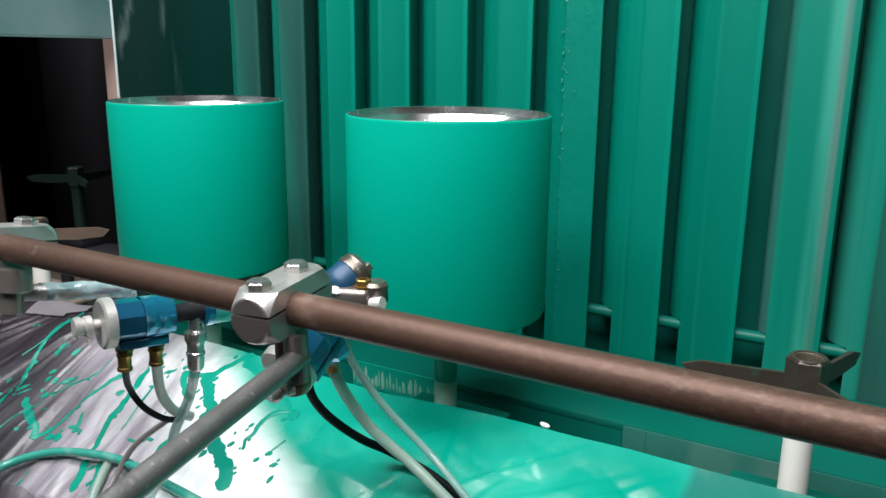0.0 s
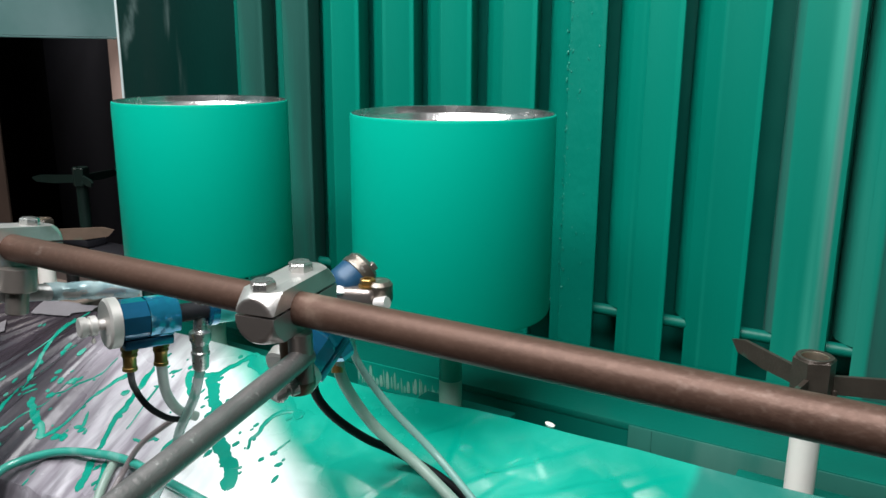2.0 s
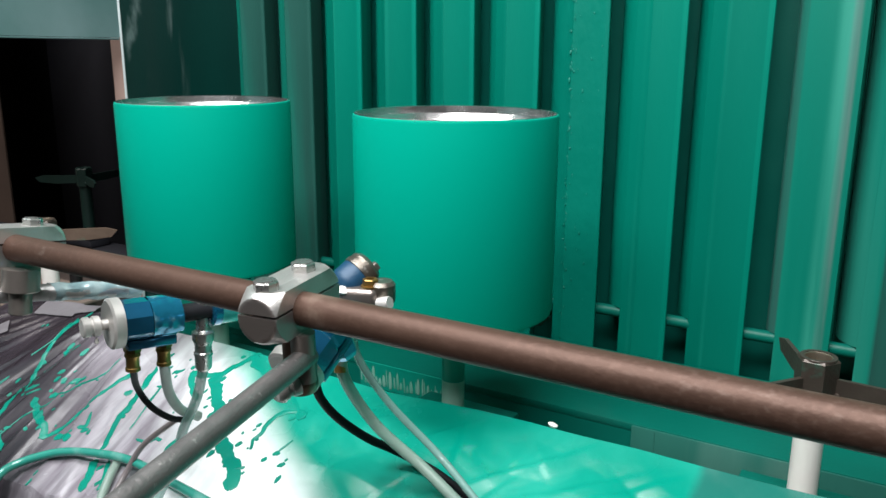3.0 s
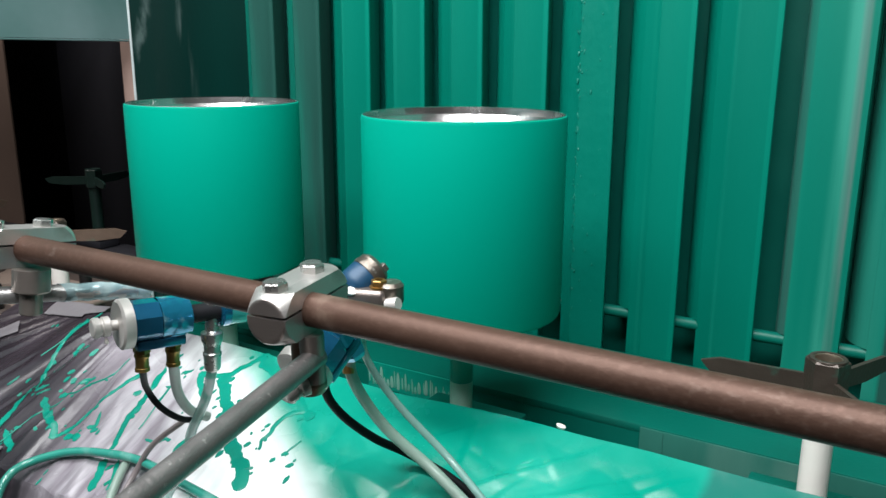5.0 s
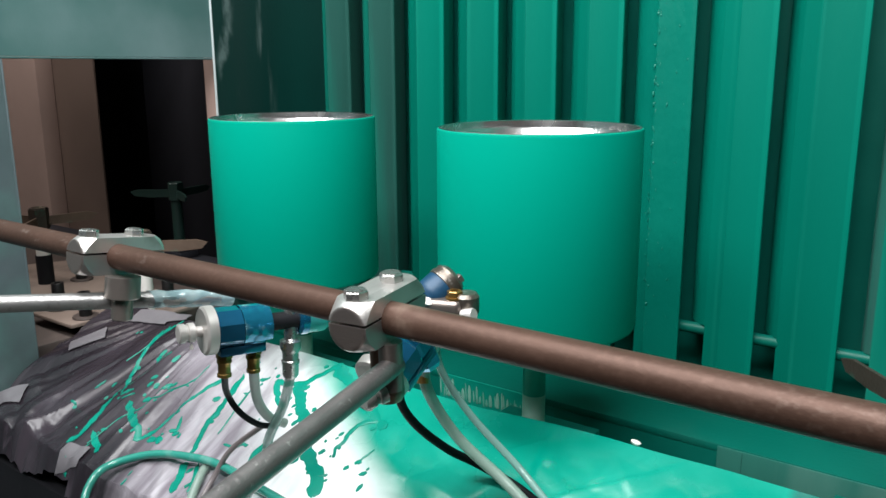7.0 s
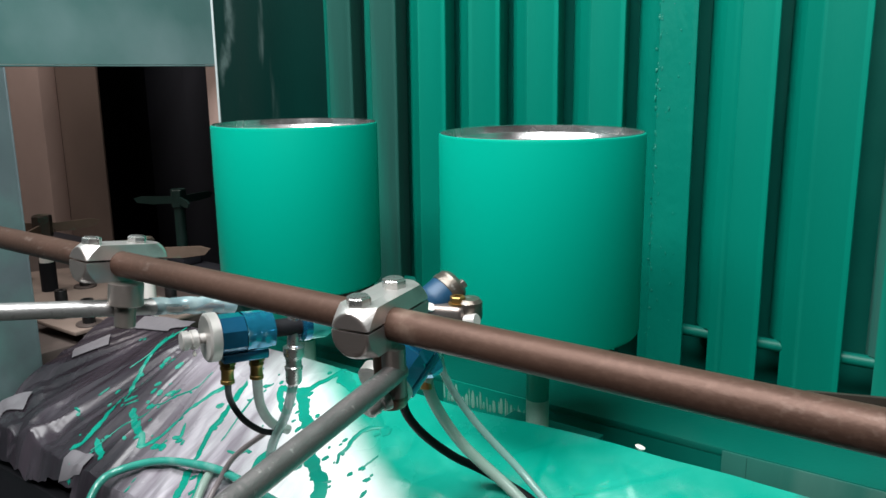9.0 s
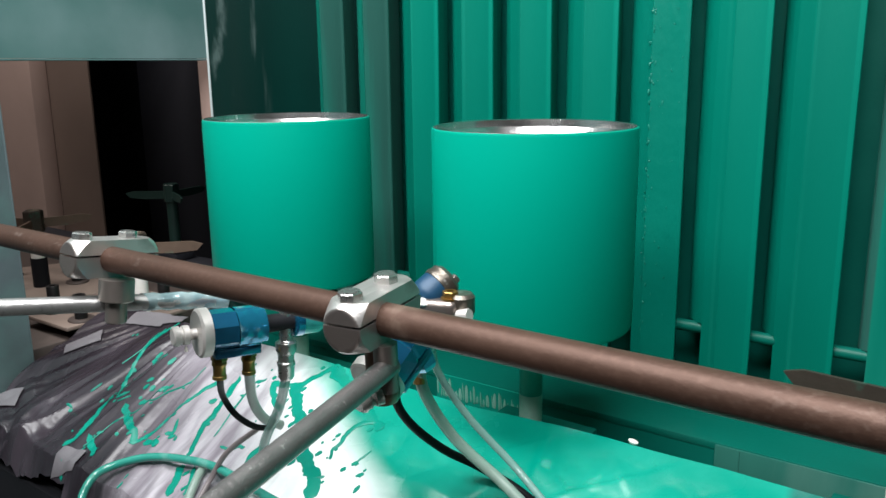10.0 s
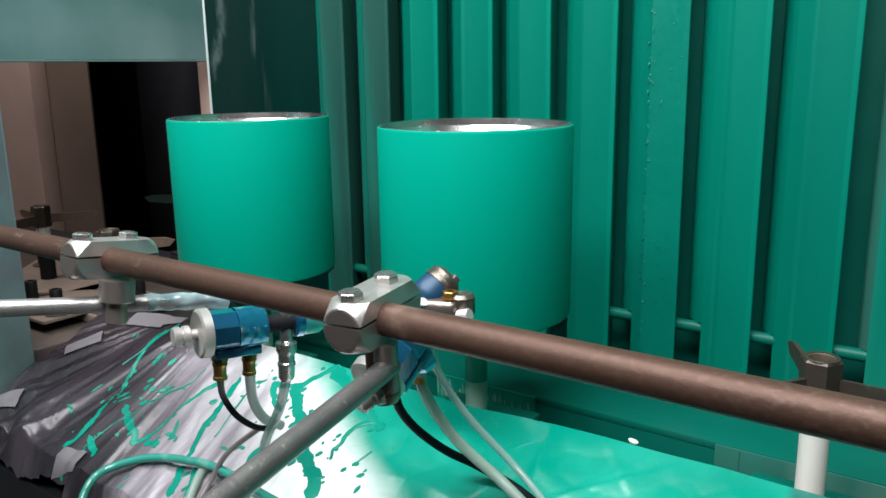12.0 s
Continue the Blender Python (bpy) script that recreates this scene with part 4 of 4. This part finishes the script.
def clamp(x, turn, tilt, rod_a, rod_b, label, sx=0.007, rod=M_ROD, wide=False):
    c = empty("rail_clamp", pose(x, PY, PZ, tilt, 0, turn), label, "clamp", "clamps on the rail pipe")
    upper = part("upper_half", clamp_half(0.0036, 0.0146, 0.0123, -0.028, 0.040), M_ALU_CLAMP, c)
    part("lower_half", clamp_half(-0.0136, 0.0020, 0.0123, -0.028, 0.040), M_LOWHALF, c, "dull steel lower half")
    for y in (-0.017, 0.020):
        bm = lathe([(0, 0.0146), (0.0072, 0.0146), (0.0072, 0.0188), (0.0066, 0.0196), (0, 0.0196)], sides=6)
        lathe([(0, 0.0188), (0.0054, 0.0188), (0.0054, 0.0201), (0, 0.0203)], 24, None, bm)
        part("bolt", bm, M_STEEL, upper, "zinc hex bolt", m=pose(0, y, 0, 0, 0, 17), smooth=False)
    if wide:
        post = part("stub", lathe([(0, -0.0136), (0.0128, -0.0136), (0.0128, -0.0295), (0.0122, -0.0302), (0.0078, -0.0302), (0.0078, -0.046), (0.0068, -0.047), (0, -0.047)], 28, pose(sx, 0, 0)), M_DULL, c, "stepped steel stub holding the gun rod")
    else:
        post = part("stub", lathe([(0, -0.0136), (0.0068, -0.0136), (0.0068, -0.043), (0, -0.043)], 28, pose(sx - 0.0052, 0.003, 0)), M_COPPER, c, "round brown stub under the clamp")
        socket = part("socket", lathe([(0, -0.0136), (0.0070, -0.0136), (0.0070, -0.0425), (0, -0.0425)], 28, pose(sx + 0.0050, -0.003, 0)), M_DULL, c, "round steel socket holding the gun rod")
        part("socket_foot", lathe([(0, -0.0425), (0.0094, -0.0425), (0.0098, -0.0435), (0.0098, -0.0475), (0.0085, -0.0505), (0.004, -0.052), (0, -0.052)], 28, pose(sx + 0.001, -0.001, 0)), M_COPPER, socket, "rounded bronze foot of the socket")
        part("lock_screw", lathe([(0, 0.004), (0.0052, 0.004), (0.0052, 0.0085), (0.0044, 0.009), (0.0044, 0.011), (0.0055, 0.0115), (0.0055, 0.016), (0.0045, 0.0175), (0, 0.018)], 18), M_PALE, post, "knurled lock screw", m=pose(sx + 0.007, -0.005, -0.043, 98, 0, -38))
    tagged(part("gun_rod", rod_between(rod_a, rod_b, 0.0064, 24), rod), "dull steel rod holding a spray gun, through the clamp", "rod", "gun rods")
    return c


RODL_A, RODL_B = Vector((-0.607, 0.198, 1.3426)), Vector((-0.5214, 0.396, 1.3162))
clamp(-0.294, 8, 2, (-0.2408, 0.041, 1.3068), (-0.2816, 0.33, 1.3325), "grey two-bolt rail clamp holding a gun rod")
clamp(-0.560, -2, -8, RODL_A, RODL_B, "pale two-bolt rail clamp holding a gun rod", 0.0200, M_RODPALE, True)


bm = bmesh.new()
wrap_a, wrap_b = RODL_A.lerp(RODL_B, 0.74), RODL_A.lerp(RODL_B, 1.03)
prev = None
for i in range(25):
    p = wrap_a.lerp(wrap_b, i / 24)
    ring = []
    for k in range(16):
        t = 2 * math.pi * k / 16
        rr = 0.0071 + 0.0011 * noise.noise(Vector((i * 0.35, math.cos(t) * 1.5, math.sin(t) * 1.5)))
        ring.append(bm.verts.new(p + Vector((math.cos(t) * rr, 0, math.sin(t) * rr))))
    if prev:
        for k in range(16):
            bm.faces.new((prev[k], prev[(k + 1) % 16], ring[(k + 1) % 16], ring[k]))
    prev = ring
tagged(part("film_wrap", bm, M_WRAP), "crinkled clear film wrapped round the gun rod", "film wrap")


def spray_gun(m, label, full=True):
    g = empty("spray_gun", m, label, "spray gun", "spray guns")
    turn = pose(0, 0, 0, -90)      # lathes run along +y
    cap = part("rear_cap", lathe([(0, 0.018), (0.0172, 0.018), (0.0190, 0.0195), (0.0190, 0.0265), (0, 0.0265)], 40, turn), M_PALE, g, "round aluminium rear cap")
    part("knob", lathe([(0, 0), (0.0065, 0), (0.0075, 0.001), (0.0075, 0.005), (0.0062, 0.0055), (0.0062, 0.007), (0.0075, 0.0075), (0.0075, 0.012), (0.004, 0.0135), (0.004, 0.02)], 24, turn), M_PALE, cap, "knurled steel fluid knob")
    if full:
        part("paint_drip", lathe([(0, -0.0035), (0.0013, -0.003), (0.0016, -0.0015), (0.0008, 0.001), (0, 0.0022)], 10), M_WHITEP, cap, "white paint drip", m=pose(0.002, 0.0095, -0.0095))
    part("rear_body", lathe([(0.0125, 0.0265), (0.0168, 0.0272), (0.0168, 0.0465), (0.0150, 0.049), (0, 0.049)], sides=8, m=turn @ pose(0, 0, 0, 0, 0, 22.5)), M_NAVYBODY, g, smooth=False)
    part("front_body", lathe([(0, 0.0485), (0.0150, 0.0485), (0.0160, 0.051), (0.0160, 0.064), (0.0140, 0.067), (0, 0.067)], sides=8, m=turn @ pose(0, 0, 0, 0, 0, 22.5)), M_BLUE, g, smooth=False)
    block = part("port_block", box(-0.0105, 0.0105, 0.029, 0.066, -0.0205, -0.0125, 0.0018), M_NAVYBODY, g)
    if full:
        part("port_bridge", box(-0.0115, 0.0115, 0.047, 0.0665, -0.0128, -0.004, 0.002), M_BLUE, block, "bright blue bridge over the ports")
    if full:
        for k in range(3):
            part("stamp_dot", lathe([(0, 0), (0.0009, 0), (0.0007, 0.0003), (0, 0.0003)], 8), M_PALE, g, "small pale stamped dot", m=pose(-0.0157, 0.034 + 0.0035 * k, 0.001 + 0.0006 * k, 0, -90, 0))
    if not full:
        return g
    part("neck", lathe([(0.0072, 0.066), (0.0072, 0.096), (0, 0.096)], 28, turn), M_BLACKP, g, "black neck ring")
    part("collar", lathe([(0, 0.0955), (0.0110, 0.0955), (0.0132, 0.0965), (0.0132, 0.102), (0.0105, 0.103)], 28, turn), M_BLUE, g)
    part("air_cap", lathe([(0.0125, 0.102), (0.0128, 0.116), (0.010, 0.121), (0.004, 0.1215), (0.004, 0.118), (0, 0.118)], 28, turn), M_TEAL, g, "paint-filmed air cap")
    for y in (0.035, 0.0585):
        bm = hexnut(0.0066, -0.0245, -0.0203, 0.002)
        lathe([(0.002, -0.0245), (0.0056, -0.0245), (0.0060, -0.027), (0.0050, -0.029), (0.0050, -0.036), (0.0056, -0.0365), (0.0056, -0.039), (0.002, -0.039)], 18, None, bm)
        part("port_fitting", bm, M_BRASS, block, "tarnished brass hose fitting", m=pose(0, y, 0))
    bm = lathe([(0, 0.0125), (0.0050, 0.0125), (0.0052, -0.0155), (0.0060, -0.0165), (0.0086, -0.0175), (0.0086, -0.0235), (0.0074, -0.026), (0.0066, -0.0285), (0.0066, -0.0335), (0.0074, -0.0345), (0.0074, -0.0365), (0.0068, -0.0375), (0.0066, -0.047), (0.0050, -0.0495), (0, -0.0495)], 24)
    part("fluid_coupling", bm, M_STEEL, g, "steel fluid hose coupling", m=pose(0, 0.090, 0))
    return g


def aim(a, c, roll=0):
    """A pose at a whose +y looks at c, z as upright as can be."""
    y = (Vector(c) - Vector(a)).normalized()
    x = y.cross(Vector((0, 0, 1))).normalized()
    z = x.cross(y)
    r = Matrix((x, y, z)).transposed().to_4x4()
    return Matrix.Translation(a) @ r @ pose(0, 0, 0, 0, roll, 0)


A = Vector((-0.501, 0.338, 1.3045))
G1 = aim(A, A + Vector((0.36, 0.93, -0.05)))
spray_gun(G1, "blue automatic spray gun with a steel knob, aimed across the line")
# clear film drawn tight round the gun's front body, open below
bm = bmesh.new()
rows = []
for i in range(33):
    t = radians(-35 + 250 * i / 32)
    row = []
    for j in range(17):
        y = 0.0470 + 0.0225 * j / 16
        r = 0.0166 + 0.0008 * noise.noise(Vector((math.cos(t) * 2.2, math.sin(t) * 2.2, y * 160))) + 0.0005 * abs(noise.noise(Vector((math.cos(t) * 7, math.sin(t) * 7, y * 320))))
        row.append(bm.verts.new((r * math.cos(t), y, r * math.sin(t))))
    rows.append(row)
for i in range(32):
    for j in range(16):
        bm.faces.new((rows[i][j], rows[i + 1][j], rows[i + 1][j + 1], rows[i][j + 1]))
film_cap = part("film_wrap", bm, M_TEALFILM)
film_cap.matrix_world = G1
tagged(film_cap, "teal-tinted clear film wrapped tight round the blue gun", "film wrap")
G2 = aim((-0.327, 0.349, 1.288), (-0.325, 0.452, 1.353))
gun_b = spray_gun(G2, "blue automatic spray gun under the clamp, seen from its knob end", False)
HEAD = G2.inverted() @ aim((-0.333, 0.429, 1.339), (-0.3255, 0.4445, 1.3505))
part("head", lathe([(0, -0.004), (0.0095, -0.004), (0.0128, 0.0), (0.0132, 0.003), (0.0132, 0.0125), (0.0120, 0.0155), (0, 0.0155)], 28, pose(0, 0, 0, -90)), M_NAVY, gun_b, "dark blue head", m=HEAD)
part("air_cap", lathe([(0.0122, 0.0125), (0.0136, 0.0135), (0.0136, 0.0165), (0.0128, 0.0185), (0.0130, 0.021), (0.0102, 0.024), (0.004, 0.024), (0.004, 0.022), (0, 0.022)], 28, pose(0, 0, 0, -90)), M_CAP, gun_b, "dull bronze-grey air cap", m=HEAD)
part("cap_horn", box(0.006, 0.011, 0.021, 0.0265, -0.003, 0.003, 0.001), M_DULL, gun_b, m=HEAD)
VALVE = G2.inverted() @ pose(-0.316, 0.431, 1.337, 0, 0, 20)
block = part("valve_block", box(-0.017, 0.010, -0.011, 0.011, -0.010, 0.005, 0.0045, 3), M_LOWHALF, gun_b, "pale aluminium valve block", m=VALVE)
part("block_shoulder", lathe([(0, -0.006), (0.0085, -0.006), (0.0095, -0.004), (0.0095, 0.007), (0.0075, 0.0095), (0, 0.0095)], 20), M_CAP, block, "round bronze-grey shoulder", m=VALVE @ pose(0.011, 0.002, -0.001))
part("valve_plug", hexnut(0.0056, 0.0016, 0.0062, 0.003), M_BRASS, block, "brass hex plug", m=VALVE @ pose(0.004, -0.002, 0.0045), smooth=False)
part("plug_washer", lathe([(0.003, 0), (0.0066, 0), (0.0066, 0.0014), (0.003, 0.0016)], 20), M_BRASS, block, "thin brass washer", m=VALVE @ pose(0.004, -0.002, 0.0048))
part("valve_screw", lathe([(0, 0.003), (0.0042, 0.003), (0.0047, 0.002), (0.0047, -0.006), (0, -0.006)], 16), M_PALE, block, "pale screw end", m=VALVE @ pose(0.017, -0.009, -0.004, 0, 75, -20))
part("paint_blob", lathe([(0, -0.002), (0.004, -0.0015), (0.005, 0.0005), (0.003, 0.002), (0, 0.0024)], 12), M_WHITEP, block, "blob of white paint", m=VALVE @ pose(-0.014, -0.008, 0.003, 10, 15))
for x, y, z in ((-0.368, 0.432, 1.266), (-0.356, 0.451, 1.268)):
    part("port_fitting", lathe([(0, 0.012), (0.0055, 0.012), (0.0055, 0.002), (0.0045, -0.002), (0.0045, -0.006), (0, -0.006)], 16), M_BRASS, gun_b, "tarnished brass hose fitting", m=G2.inverted() @ pose(x, y, z, -15, -10))
part("fluid_coupling", lathe([(0, 0.012), (0.006, 0.012), (0.006, 0.0), (0.0048, -0.002), (0.0048, -0.010), (0, -0.010)], 18), M_STEEL, gun_b, "pale hose coupling", m=G2.inverted() @ pose(-0.353, 0.463, 1.295, -12, 0))
part("valve_arm", lathe([(0, 0.004), (0.0085, 0.004), (0.0105, 0.0), (0.0105, -0.017), (0.0085, -0.021), (0, -0.021)], sides=6), M_BLUE, gun_b, "blue hexagonal lower valve body", m=G2.inverted() @ pose(-0.338, 0.424, 1.306, 18, -12, 10), smooth=False)


def port(g, y, z=-0.037):
    return tuple(g @ Vector((0, y, z)))


def hose(name, pts, r, material, label, group="hoses of the spray guns", slide=0.0):
    n = len(pts) - 1
    pts = [(x + slide * i / n, y, z) for i, (x, y, z) in enumerate(pts)]
    tagged(part(name, sweep(pts, r), material), label, "hose", group)


hose("air_hose", [port(G1, 0.035), (-0.533, 0.404, 1.227), (-0.534, 0.417, 1.204), (-0.53, 0.434, 1.187), (-0.526, 0.451, 1.18)], 0.0028, M_HOSEBLACK, "thin black air hose curving from the gun")
hose("air_hose", [(-0.54, 0.447, 1.178), (-0.575, 0.437, 1.148), (-0.591, 0.427, 1.119), (-0.585, 0.40, 1.1)], 0.0027, M_HOSEBROWN, "thin brown-grey hose running down the film")
hose("air_hose", [port(G1, 0.0585), (-0.499, 0.408, 1.229), (-0.504, 0.423, 1.206), (-0.501, 0.439, 1.194)], 0.0042, M_HOSEMILK, "milky plastic air hose from the gun")
hose("fluid_hose", [port(G1, 0.090, -0.048), (-0.481, 0.420, 1.222), (-0.502, 0.421, 1.187), (-0.512, 0.422, 1.156), (-0.523, 0.411, 1.131), (-0.52, 0.39, 1.105)], 0.0042, M_HOSECLEAR, "grey-green translucent fluid hose hanging from the gun")
hose("fluid_hose", [(-0.44, 0.42, 1.119), (-0.476, 0.426, 1.123), (-0.531, 0.43, 1.126), (-0.591, 0.435, 1.128), (-0.637, 0.431, 1.125), (-0.679, 0.421, 1.119), (-0.709, 0.401, 1.110), (-0.714, 0.379, 1.104), (-0.707, 0.36, 1.085), (-0.675, 0.35, 1.07)], 0.0042, M_HOSEGREEN, "thick green-filmed hose looping over the film")
hose("air_hose", [(-0.575, 0.38, 1.088), (-0.594, 0.40, 1.102), (-0.606, 0.422, 1.116), (-0.612, 0.434, 1.120)], 0.0042, M_HOSEMILK, "milky hose lying on the film")
hose("air_hose", [(-0.366, 0.428, 1.28), (-0.370, 0.436, 1.262), (-0.374, 0.445, 1.24), (-0.371, 0.462, 1.216), (-0.363, 0.489, 1.189), (-0.35, 0.511, 1.171), (-0.311, 0.512, 1.161), (-0.27, 0.50, 1.152)], 0.0036, M_HOSEBLACK, "thin black air hose lying on the film", slide=0.008)
hose("air_hose", [(-0.352, 0.446, 1.285), (-0.360, 0.458, 1.252), (-0.352, 0.482, 1.207), (-0.318, 0.494, 1.174), (-0.27, 0.48, 1.155)], 0.0046, M_HOSEMILK, "milky plastic hose from the second gun", slide=0.014)
hose("fluid_hose", [(-0.352, 0.462, 1.30), (-0.355, 0.470, 1.268), (-0.340, 0.487, 1.227), (-0.302, 0.498, 1.187), (-0.255, 0.48, 1.165)], 0.0031, M_HOSECLEAR, "translucent fluid hose hanging over the green film", slide=0.008)


# ---- what moves: the line waits while spindles spin, then indexes by a step ----
def shift(t):
    return 0.0 if t < 11.0 else -0.061 * (t - 11.0) ** 1.32


def spin(t):
    a = 70 - 505.4 * t
    if t > 11.0:
        a += 36 * (t - 11.0) / 0.5 if t <= 11.5 else 36 + 150 * (t - 11.5)
    return a


def motions():
    fine = [k / 10 for k in range(121)]
    late = [0.0, 11.0, 11.1, 11.2, 11.4, 11.6, 11.8, 12.0]
    for k in (0, 1, 2):
        walk(spindles[k], [(t, pose(LINE[k] + shift(t), SPIN_Y, DECK, 0, 0, spin(t) + 25 * k)) for t in fine])
    for k in (0, 1):
        walk(canisters[k], [(t, pose(LINE[k + 1] + shift(t), SPIN_Y, DECK + 0.1075, 0, 0, spin(t))) for t in fine])
    for k in (3, 4):
        rows = []
        for t in late:
            x, y, a = on_line(LINE[k] + shift(t))
            rows.append((t, pose(x, y, DECK, 0, 0, a + (42 if k == 3 else 102))))
        walk(spindles[k], rows)
    for k, c in enumerate(carriers):
        walk(c, [(t, pose(*on_line(LINE[k] + shift(t))[:2], DECK, 0, 0, on_line(LINE[k] + shift(t))[2])) for t in late])
    walk(far_spindle, [(t, pose(-1.325 - shift(t), 0.932, DECK, 0, 0, 216)) for t in late])
    walk(far_carrier, [(t, pose(-1.325 - shift(t), 0.932, DECK, 0, 0, 180)) for t in late])


motions()
